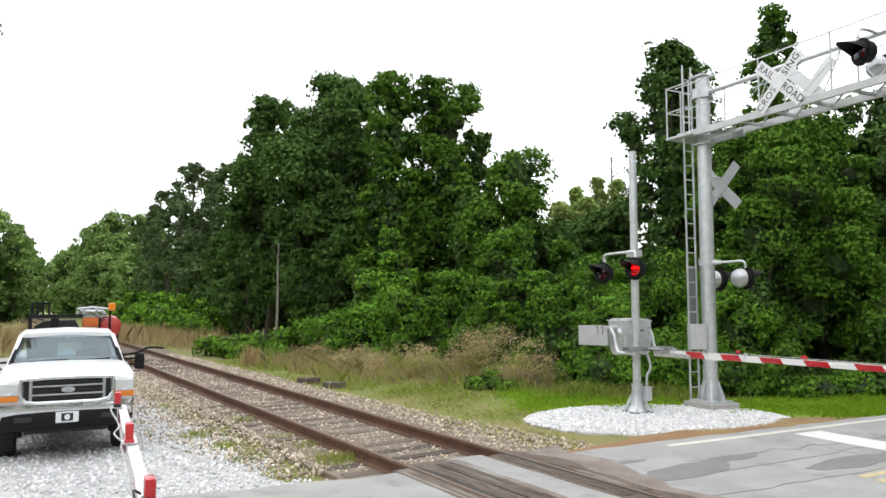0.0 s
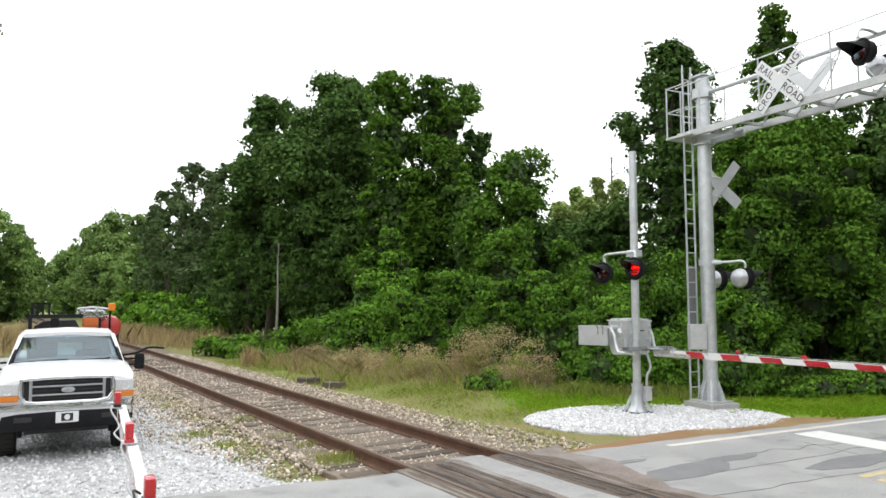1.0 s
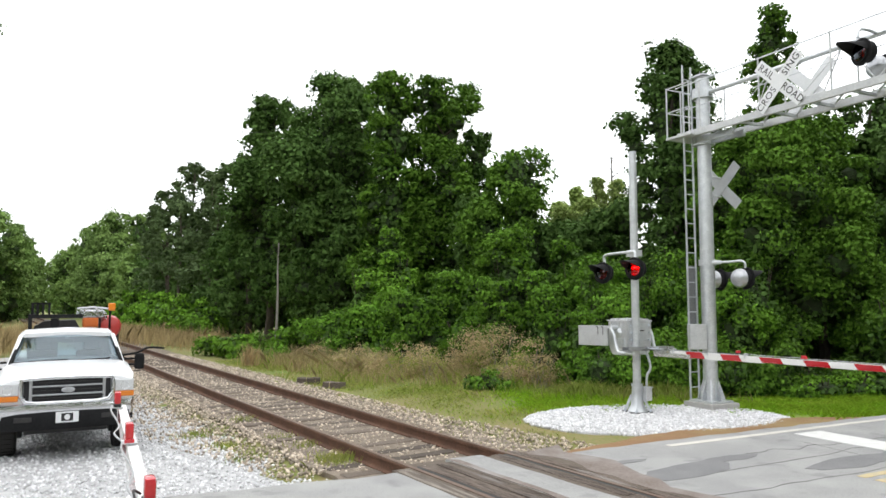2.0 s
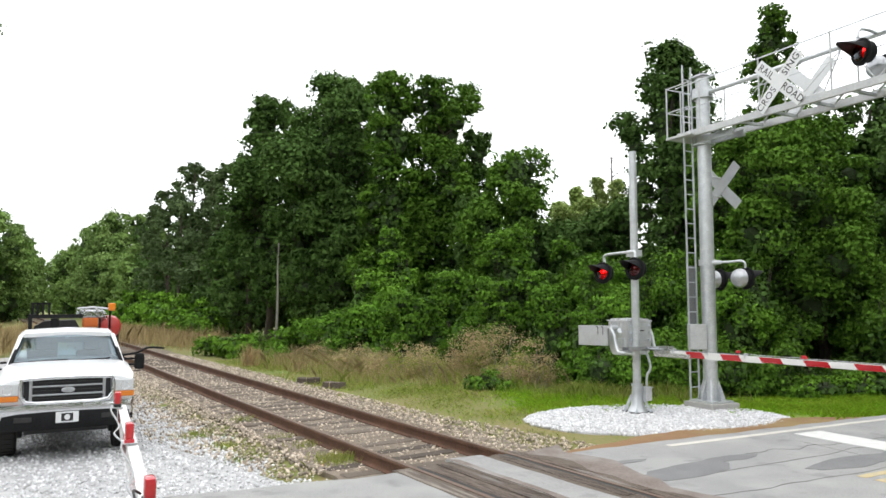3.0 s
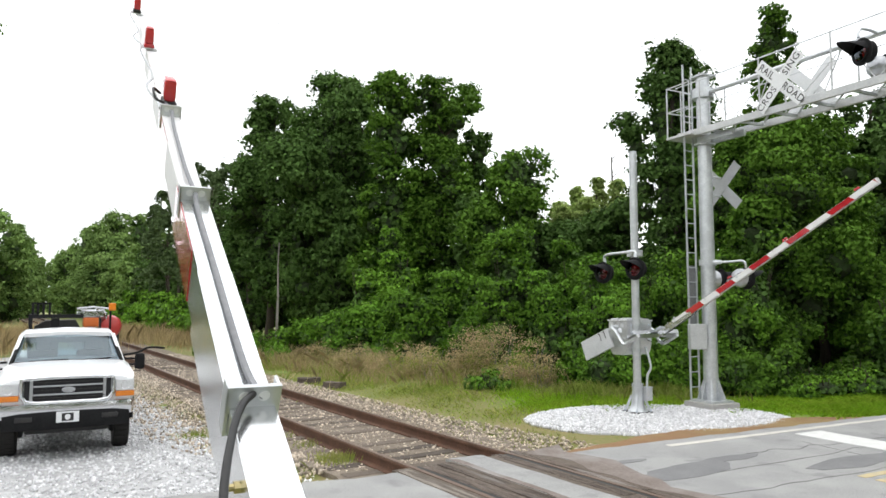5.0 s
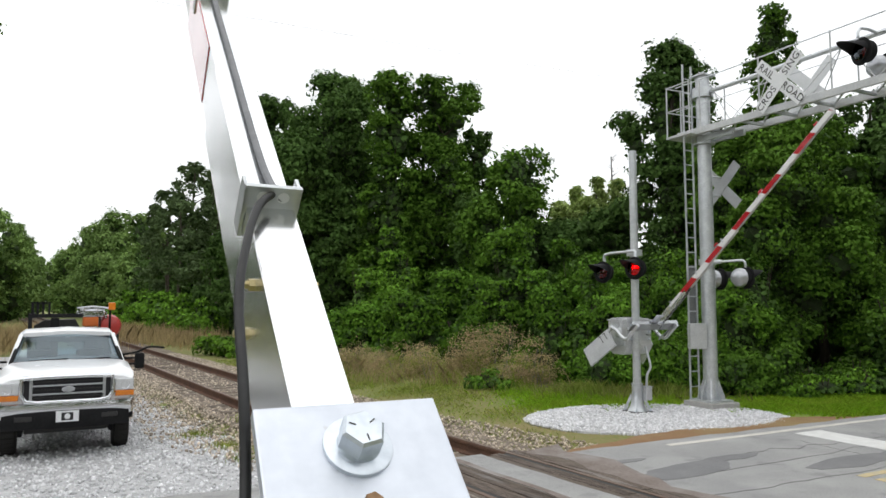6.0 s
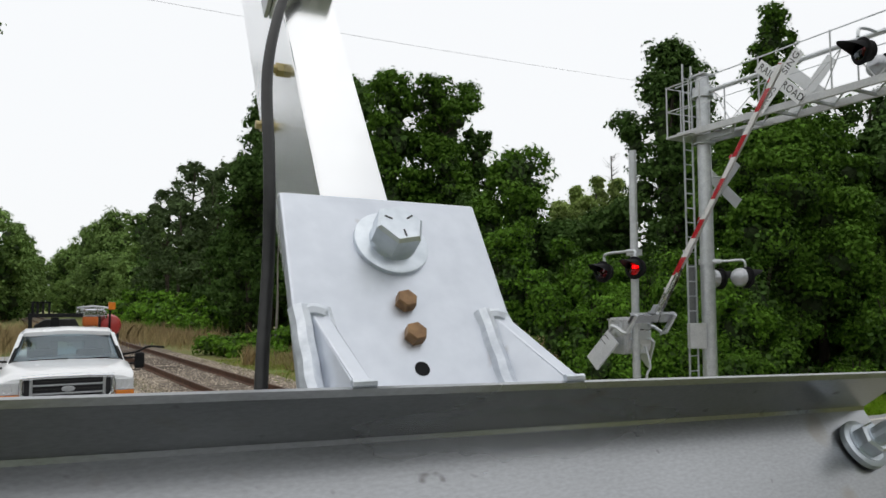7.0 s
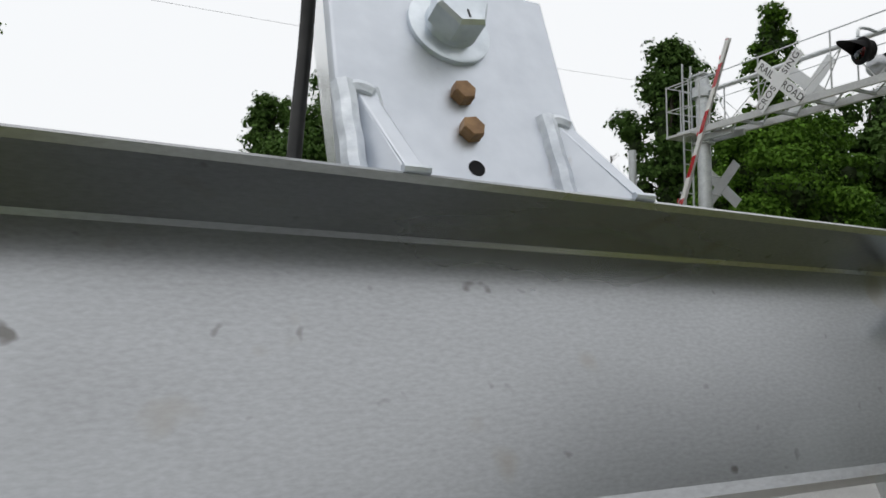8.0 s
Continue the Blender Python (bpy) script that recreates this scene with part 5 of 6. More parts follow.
        part("mirror_arm", tube(bmesh.new(), [(sx * 0.96, 1.66, 1.29), (sx * 1.10, 1.63, 1.29), (sx * 1.2, 1.65, 1.29)], 0.018, 8), "black", mr)
        part("wheel_arch", tube(bmesh.new(), [(sx * 0.99, 0.98 - 0.47 * math.cos(q), 0.42 + 0.47 * math.sin(q)) for q in (i * math.pi / 12 for i in range(13))], 0.035, 6), "black", t)
    part("lower_panel", boxes((-0.96, 0.96, 0.10, 0.30, 0.62, 0.78)), "truck_white", t, bevel=0.02)
    bumper = part("bumper", loft([[(x, y + 0.02, 0.52), (x, y - 0.02, 0.58), (x, y - 0.03, 0.66), (x, y - 0.02, 0.735), (x, y + 0.03, 0.75), (x, y + 0.10, 0.74), (x, y + 0.10, 0.52)] for x, y in ((-1.0, 0.22), (-0.95, 0.08), (-0.7, 0.02), (0.0, 0.0), (0.7, 0.02), (0.95, 0.08), (1.0, 0.22))]), "chrome", t, "chromed front bumper", smooth=True)
    part("bumper_valance", loft([[(x, y + 0.0, 0.36), (x, y - 0.025, 0.40), (x, y - 0.045, 0.58), (x, y - 0.03, 0.625), (x, y + 0.10, 0.62), (x, y + 0.10, 0.36)] for x, y in ((-0.92, 0.10), (-0.7, 0.03), (0.0, 0.0), (0.7, 0.03), (0.92, 0.10))]), "black", bumper, "black bumper valance", smooth=True)
    for x in (-0.62, 0.62):
        part("tow_slot", boxes((x - 0.12, x + 0.12, -0.025, 0.03, 0.49, 0.56)), "dark_steel", bumper, bevel=0.01)
    lp = part("licence_plate", boxes((-0.165, 0.165, -0.062, -0.05, 0.46, 0.62)), "sign_white", bumper, "white front plate with a dark emblem block", bevel=0.006)
    part("plate_block", boxes((-0.085, 0.085, -0.065, -0.060, 0.482, 0.597)), "letter", lp)
    part("plate_disc", lathe([(0.042, 0.0), (0.042, 0.006), (0.001, 0.006)], 20, pose(0, -0.063, 0.540, 90)), "sign_white", lp)
    part("chassis", boxes((-0.5, 0.5, 0.3, 5.6, 0.42, 0.62), (-0.85, 0.85, 0.85, 1.1, 0.33, 0.45)), "dark_steel", t)
    for x in (-0.86, 0.86):
        for y in (0.98, 4.55):
            wheel(t, x, y)
    part("underbody", boxes((-0.62, 0.62, 0.30, 3.1, 0.30, 0.50)), "dark_steel", t, bevel=0.03)
    for sx in (-1, 1):
        part("wheel_liner", boxes((sx * 0.64, sx * 0.70, 0.35, 1.55, 0.35, 0.75)), "black", t)
    part("bed", boxes((-0.99, 0.99, 3.15, 5.75, 0.55, 1.25)), "truck_white", t, bevel=0.02)
    # rack with ladder ends, compressor, tank, beacon
    rack = bmesh.new()
    for x, w in ((-0.80, 0.07), (-0.36, 0.15), (0.47, 0.04)):
        beam(rack, (x, 3.2, 1.25), (x, 3.2, 2.05 if x < -0.7 else 1.98), w, 0.07)
    beam(rack, (-0.84, 3.2, 2.02), (0.15, 3.2, 2.02), 0.09, 0.07)
    beam(rack, (-0.84, 3.2, 1.74), (0.50, 3.2, 1.74), 0.05, 0.05)
    beam(rack, (-0.80, 3.2, 2.02), (-0.80, 5.6, 2.02), 0.07, 0.07)
    rk = part("rack", rack, "black", t, "black steel headache rack")
    for x in (-0.77, -0.68, -0.58, -0.47):
        part("rack_post", boxes((x - 0.022, x + 0.022, 3.3, 3.36, 2.05, 2.28)), "black", rk)
    part("rack_bar", boxes((-0.80, -0.44, 3.3, 3.35, 2.245, 2.275)), "black", rk)
    part("tool_chest", loft([[(-0.72, y, 1.62), (-0.74, y, 1.82), (-0.55, y, 1.93), (0.02, y, 1.94), (0.1, y, 1.8), (0.1, y, 1.62)] for y in (3.5, 4.1)]), "dark_steel", t, "dark covered tool load", smooth=True)
    comp = part("compressor", boxes((0.10, 0.58, 3.5, 3.95, 1.98, 2.14)), "chrome", t, "compressor with a steel frame", bevel=0.03)
    part("compressor_body", boxes((0.16, 0.46, 3.5, 3.9, 1.80, 1.99)), "orange", comp, bevel=0.03)
    part("compressor_stand", boxes((0.18, 0.40, 3.55, 3.85, 1.25, 1.80)), "sign_white", comp)
    for x, z in ((0.06, 2.10), (0.18, 2.18), (0.42, 2.18), (0.60, 2.08)):
        part("frame_tube", tube(bmesh.new(), [(x, 3.45, z - 0.12), (x, 3.45, z), (x, 3.95, z), (x, 3.95, z - 0.12)], 0.018, 6), "chrome", comp)
    part("frame_tube", tube(bmesh.new(), [(0.04, 3.45, 2.16), (0.34, 3.45, 2.19), (0.64, 3.45, 2.16)], 0.02, 6), "grille_bar", comp)
    part("air_tank", lathe([(0.001, -0.5), (0.10, -0.49), (0.19, -0.44), (0.225, -0.35), (0.225, 0.35), (0.19, 0.44), (0.10, 0.49), (0.001, 0.5)], 28, pose(0.70, 4.0, 1.80, 90)), "tank_red", t, "red round air tank", smooth=True)
    part("tank_saddle", boxes((0.52, 0.88, 3.7, 4.3, 1.25, 1.66)), "dark_steel", t)
    bc = part("beacon", boxes((0.64, 0.78, 3.42, 3.56, 2.12, 2.27)), "amber", t, "amber warning beacon", bevel=0.02)
    part("beacon_post", rod(bmesh.new(), (0.68, 3.49, 1.25), (0.68, 3.49, 2.12), 0.022, n=8), "black", bc)
    for o in t.children:
        if not o.name.startswith("wheel") or o.name.startswith("wheel_arch"):
            o.location.z += 0.132 if o.name.split(".")[0] in ("hood", "grille", "headlight", "turn_signal", "wiper", "windscreen_trim", "bumper") else 0.09
        if o.name.split(".")[0] in ("rack", "tool_chest", "compressor", "air_tank", "tank_saddle", "beacon"):
            o.location.x += 0.13


# ---------------------------------------------------------------- plants
def trunk_mesh(x, y, h, r, lean=0.0, limbs=5, seed=0):
    rng = random.Random(seed)
    bm = bmesh.new()
    top = Vector((x + lean, y, h))
    rings = []
    for i in range(9):
        t = i / 8
        c = Vector((x, y, GROUND - 0.1)).lerp(top, t) + Vector((math.sin(i * 1.3 + seed), math.cos(i * 1.7 + seed), 0)) * (0.10 if r > 0.08 else 0.025)
        rr = r * (1.25 - 1.05 * t) + 0.02
        rings.append([c + Vector((math.cos(q), math.sin(q), 0)) * rr * (1 + 0.12 * math.sin(3 * q + i)) for q in (k * math.tau / 9 for k in range(9))])
    bm = loft(rings)
    for k in range(limbs):
        t = rng.uniform(0.35, 0.9)
        a = Vector((x, y, 0)).lerp(top, t)
        q = rng.uniform(0, math.tau)
        ln = h * 0.10 * rng.uniform(0.6, 1.2)
        rod(bm, a, a + Vector((math.cos(q) * ln, math.sin(q) * ln, ln * 0.5)), r * 0.35, r * 0.08, 6)
    return bm


def boughs(rng, x, y, z, b, outward, blobs, small=0.42):
    """One bough: a knot of small lumps over the top and the outer side of a ball, hanging lower at its rim."""
    blobs.append((x, y, z - b * 0.15, b * 0.80, b * 0.72, 1))
    for k in range(11):
        e, q = math.asin(min(1.0, rng.random() ** 0.7)), outward + rng.gauss(0, 1.15)
        r = b * small * rng.uniform(0.6, 1.35)
        cz = z + math.sin(e) * b * 0.75 - (b * 0.35 if e < 0.35 else 0)
        blobs.append((x + math.cos(q) * math.cos(e) * b * 0.85, y + math.sin(q) * math.cos(e) * b * 0.85, cz, r, r * rng.uniform(0.6, 1.1), 2))


def tree(name, px, depth, top, wide, leaf, size, label, profile="column", dense=1.0, base=0.0, seed=1, lumps=40, bark="bark", category="tree", limbs=5, spread=0.42, solid=True):
    """Trunk and a crown of leafy lumps. top: height; wide: half width in metres; base: height where the crown begins."""
    lumps = max(12, int(lumps * 0.42))
    x, y = spot(px, depth)
    rng = random.Random(seed)
    t = thing(name, Matrix.Identity(4), label, category)
    part("trunk", trunk_mesh(x, y, top * 0.93, max(0.09, top * 0.014), 0.0, limbs, seed), bark, t, smooth=True)
    blobs = []
    for i in range(lumps):
        u = (i + rng.random()) / lumps
        q = rng.uniform(0, math.tau)
        wob = noise.noise((math.cos(q) * 1.3 + seed, math.sin(q) * 1.3, u * 4.5))
        if profile == "column":
            env = 0.95 + 0.15 * math.sin(u * 7 + seed) - 0.50 * max(0, u - 0.74) / 0.26
        elif profile == "round":
            env = math.sqrt(max(0.05, 1 - (2 * u - 0.95) ** 2))
        else:
            env = 1.08 - 0.86 * u ** 0.85
        b = max(0.34, wide * spread * rng.uniform(0.75, 1.35) * (0.6 + 0.4 * env))
        rr = max(0.0, wide * env * (rng.uniform(0.55, 1.0) + 0.40 * wob) - b * 0.45)
        z = min(base + (top - base) * u, top - b * 0.95)
        boughs(rng, x + math.cos(q) * rr, y + math.sin(q) * rr, z, b, q, blobs)
        if rng.random() < 0.7:
            k, o = b * rng.uniform(0.25, 0.45), rr + b * rng.uniform(0.7, 1.15)
            q2 = q + rng.uniform(-0.6, 0.6)
            blobs.append((x + math.cos(q2) * o, y + math.sin(q2) * o, min(z + rng.uniform(-0.5, 0.9) * b, top), k, k * rng.uniform(0.7, 1.4)))
    if solid:
        for i in range(int(4 + (top - base) / max(0.8, wide * 0.55))):
            z = base + (top - base) * (i + 0.4) / (4 + (top - base) / max(0.8, wide * 0.55)) * 0.94
            blobs.append((x + rng.uniform(-0.2, 0.2) * wide, y + rng.uniform(-0.2, 0.2) * wide, min(z, top - wide * 0.6), wide * 0.46, wide * 0.55, 1))
    # Dark balls and dark-toned inner leaves paint shade into the crown's gaps.
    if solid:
        tagged(part("shade_core", cores(blobs, (1,), 0.60), "inner", t, smooth=True), kind="stuff")
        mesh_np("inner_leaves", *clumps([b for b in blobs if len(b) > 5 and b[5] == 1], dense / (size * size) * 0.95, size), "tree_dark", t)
    for i in range(int(lumps * 0.5)):
        u = 1 - 0.75 * rng.random() ** 1.6
        q, k = rng.uniform(0, math.tau), wide * rng.uniform(0.10, 0.18)
        env = math.sqrt(max(0.0, 1 - max(0.0, (u - 0.62) / 0.42) ** 2)) if profile != "spire" else 1.1 - u
        o = wide * env * rng.uniform(0.70, 0.98)
        blobs.append((x + math.cos(q) * o, y + math.sin(q) * o, base + (top - base) * u * 0.97, k, k * rng.uniform(1.2, 2.0)))
    v, f = clumps([b for b in blobs if len(b) < 6 or b[5] == 2] if solid else blobs, dense / (size * size) * 0.95, size)
    mesh_np("crown", v, f, leaf, t)
    return t


def bush(px, depth, top, wide, leaf, size, label, seed, dense=1.0):
    x, y = spot(px, depth)
    rng = random.Random(seed)
    t = thing("bush", Matrix.Identity(4), label, "bush", "roadside thicket")
    stem = bmesh.new()
    for k in range(5):
        q = rng.uniform(0, math.tau)
        rod(stem, (x, y, GROUND - 0.1), (x + math.cos(q) * wide * 0.5, y + math.sin(q) * wide * 0.4, top * 0.7), 0.035 if dense > 0.5 else 0.007, 0.01 if dense > 0.5 else 0.003, 6)
    part("stem", stem, "bark" if dense > 0.5 else "bark_pale", t)
    h = top - GROUND
    blobs = [(x, y, GROUND + h * 0.38, wide * 0.85, h * 0.50, 1)]
    for i in range(int(5 + 2.6 * wide * h ** 0.5)):
        e, q = math.asin(rng.random() ** 0.8), rng.uniform(0, math.tau)
        b = rng.uniform(0.40, 0.74) * (0.34 + 0.42 * wide) * min(1.0, 0.35 + 0.5 * h)
        k = rng.uniform(0.72, 1.04)
        cx, cy, cz = math.cos(q) * math.cos(e) * (wide - b * 0.6) * k, math.sin(q) * math.cos(e) * (wide - b * 0.6) * 0.85 * k, math.sin(e) * (h - b) * k
        cz = GROUND + max(b * 0.4, cz)
        blobs.append((x + cx, y + cy, cz, b, b * rng.uniform(0.7, 1.0), 2))
        for j in range(3):
            g, r = q + rng.gauss(0, 1.0), b * rng.uniform(0.18, 0.34)
            blobs.append((x + cx + math.cos(g) * b * 0.85, y + cy + math.sin(g) * b * 0.85, cz + b * rng.uniform(-0.7, 0.55), r, r * rng.uniform(0.8, 1.6)))
    # Cores and under-leaves take dark colours that imitate shade inside the bush.
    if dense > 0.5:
        tagged(part("shade_core", cores(blobs, (1, 2), 0.56), "inner", t, smooth=True), kind="stuff")
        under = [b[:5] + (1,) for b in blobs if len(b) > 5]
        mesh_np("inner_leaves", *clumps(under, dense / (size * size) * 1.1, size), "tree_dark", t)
    v, f = clumps([b for b in blobs if len(b) < 6 or b[5] == 2], dense / (size * size) * 1.6, size, stray=0.09)
    mesh_np("foliage", v, f, leaf, t)
    return t


def blades(name, x, y, z, high, wide, material, label, category, lean=0.35, seed=2):
    """Upright bent blades of grass."""
    rng = np.random.default_rng(seed)
    patch = np.sin(x * 1.1 + y * 0.6) * np.cos(y * 0.9 - x * 0.35) + np.sin(x * 2.7 - y * 1.9) * 0.5
    keep = patch + rng.normal(0, 0.6, len(x)) > -0.6
    x, y, patch = x[keep], y[keep], patch[keep]
    n = len(x)
    q = rng.uniform(0, math.tau, n)
    h = (0.75 + 0.25 * np.clip(patch, -1, 1)) * high * rng.uniform(0.45, 1.25, n)
    w = wide * rng.uniform(0.6, 1.4, n)
    bend = rng.normal(0, lean, (n, 2)) * h[:, None]
    side = np.stack([np.cos(q) * w, np.sin(q) * w, np.zeros(n)], 1)
    b = np.stack([x, y, np.broadcast_to(z, n)], 1)
    mid = b + np.stack([bend[:, 0] * 0.35, bend[:, 1] * 0.35, h * 0.6], 1)
    tip = b + np.stack([bend[:, 0], bend[:, 1], h], 1)
    v = np.stack([b - side, b + side, mid + side * 0.7, tip, mid - side * 0.7], 1).reshape(-1, 3)
    f = np.arange(n * 5).reshape(-1, 5)
    return tagged(mesh_np(name, v, f, material), label, category, kind="stuff")


def wood():
    vine_l = "tall tree smothered in dark green climbing vines"
    dark_l = "tall dark green roadside tree in full leaf"
    # near vine towers
    tree("tree", 1382, 19.5, 7.3, 2.0, "vine", 0.10, vine_l, "column", 1.0, 0.9, 11, 100, spread=0.36)
    tree("tree", 1380, 20.2, 10.7, 0.82, "vine", 0.11, vine_l, "column", 1.0, 5.0, 12, 72, spread=0.42)
    tree("tree", 1447, 20.0, 7.4, 1.3, "vine", 0.11, vine_l, "column", 1.0, 2.6, 13, 46)
    tree("tree", 1555, 23, 9.0, 1.5, "tree_dark", 0.14, dark_l, "column", 1.0, 1.0, 14, 70)
    tree("tree", 1290, 21.5, 7.0, 1.2, "vine", 0.11, vine_l, "column", 1.0, 0.3, 15, 60)
    tree("tree", 1196, 25.5, 11.5, 1.5, "tree_dark", 0.14, vine_l, "column", 0.9, 1.5, 16, 140)
    tree("tree", 1228, 26.5, 10.4, 0.9, "tree_dark", 0.14, dark_l, "spire", 0.9, 4.0, 17, 70)
    # middle group
    tree("tree", 920, 30, 8.6, 2.0, "vine", 0.15, vine_l, "column", 1.0, 0.5, 18, 60)
    tree("tree", 694, 35, 13.4, 1.7, "vine", 0.17, vine_l, "column", 1.0, 0.8, 19, 90)
    tree("tree", 786, 35.5, 13.3, 2.05, "vine", 0.17, vine_l, "column", 1.0, 0.8, 20, 110)
    tree("tree", 842, 37, 11.2, 1.3, "tree_dark", 0.19, dark_l, "column", 0.7, 2.0, 21, 90)
    tree("tree", 590, 39, 14.6, 2.8, "tree_dark", 0.19, dark_l, "column", 1.0, 1.2, 22, 110)
    tree("tree", 640, 40, 12.9, 1.5, "tree_dark", 0.19, dark_l, "column", 0.9, 1.2, 27, 60)
    tree("tree", 530, 41, 13.0, 1.6, "tree_dark", 0.19, dark_l, "column", 0.9, 1.2, 23, 70)
    tree("tree", 478, 43, 14.5, 2.2, "tree_dark", 0.20, dark_l, "column", 0.8, 2.0, 24, 120)
    tree("tree", 440, 45, 11.5, 1.7, "tree_dark", 0.20, dark_l, "column", 0.9, 1.0, 25, 60)
    for i, (px, d, top, w) in enumerate(((410, 56, 13.6, 2.0), (372, 60, 13.2, 1.7), (338, 63, 14.7, 2.3), (296, 66, 12.4, 1.9), (268, 72, 12.0, 2.0), (318, 60, 10.5, 2.4), (385, 55, 9.5, 2.4))):
        tree("pine_tree", px, d, top, w, "pine", 0.24, "grey-green pine with an open ragged crown", "spire" if i % 3 == 1 else "column", 0.75, top * 0.30, 40 + i, 92, spread=0.27, limbs=14, solid=False)
    for i, (px, d, top, w) in enumerate(((245, 100, 14.5, 4.0), (205, 112, 16.2, 4.6), (160, 118, 14.8, 4.4), (128, 125, 12.0, 4.0), (108, 135, 9.5, 3.6), (180, 105, 9.0, 5.0), (230, 95, 8.5, 4.5), (270, 88, 9.5, 4.0))):
        tree("tree", px, d, top, w, "hazy_far_leaf", 0.40, "distant rounded green tree beyond the track", "round", 0.9, 0.5, 60 + i, 50)
    for i, (px, d, top, w) in enumerate(((-30, 80, 12.6, 4.0), (20, 92, 12.4, 3.4), (48, 100, 11.0, 2.8), (66, 108, 9.0, 2.2), (-75, 74, 13, 4.0), (10, 86, 8.0, 4.0))):
        tree("tree", px, d, top, w, "hazy_far_leaf", 0.36, "distant leafy green tree across the track", "round", 0.9, 0.3, 80 + i, 46)
    # unseen woods added round the crossing to darken reflections in metal and glass
    for i in range(20):
        q = radians(-61 - i * 11.3)
        d = 27 + 6 * math.sin(i * 2.1)
        if abs(q + radians(117)) < 0.2:
            continue
        tree("tree", 784 + 1250 * math.tan(q), d * math.cos(q), 14.0 + 2.5 * math.sin(i * 1.7), 3.8, "tree_dark", 0.42, "unseen leafy tree added round the clearing to darken reflections", "column", 0.3, 0.0, 300 + i, 34)
    # More unseen trees added to either side, again for darker reflections.
    for i, (deg, d) in enumerate(((-40, 44), (-46, 40), (-52, 36), (-58, 32), (46, 26), (55, 25), (64, 25), (73, 26))):
        q = radians(deg)
        tree("tree", 784 + 1250 * math.tan(q), d * math.cos(q), 14.0 + 1.5 * math.sin(i * 1.9), 3.6, "tree_dark", 0.42, "unseen leafy tree added round the clearing to darken reflections", "column", 0.4, 0.0, 330 + i, 34)
    # pale young trees behind the gap
    for i, (px, d, top, w) in enumerate(((1020, 36, 7.9, 1.2), (1060, 37, 8.6, 1.1), (990, 38, 7.5, 1.3), (1095, 36, 8.3, 1.0), (1040, 34, 7.1, 1.8), (1000, 34, 6.7, 1.8))):
        tree("tree", px, d, top, w, "pale_leaf", 0.13, "pale young tree in light spring leaf", "spire", 0.16, 1.0, 100 + i, 120, spread=0.20, solid=False)
    # filler behind the thicket
    for i, (px, d, top, w) in enumerate(((870, 33, 7.0, 1.9), (960, 31, 5.4, 1.9), (1110, 29, 6.0, 1.8), (1010, 30, 5.4, 2.0), (735, 38, 9.0, 2.2), (1440, 24, 7.5, 1.9), (1520, 25, 6.5, 1.9), (1330, 24, 6.8, 1.9), (560, 44, 9.5, 2.4), (500, 47, 8.5, 2.4), (1600, 22, 8.0, 2.0), (660, 42, 8.0, 2.6), (430, 50, 7.0, 2.6), (360, 62, 6.5, 3.0), (300, 70, 6.5, 3.0))):
        tree("tree", px, d, top, w, "tree_dark", 0.17 if d < 40 else 0.24, "shaded dark green understorey tree", "column", 1.0, 0.0, 120 + i, 60)


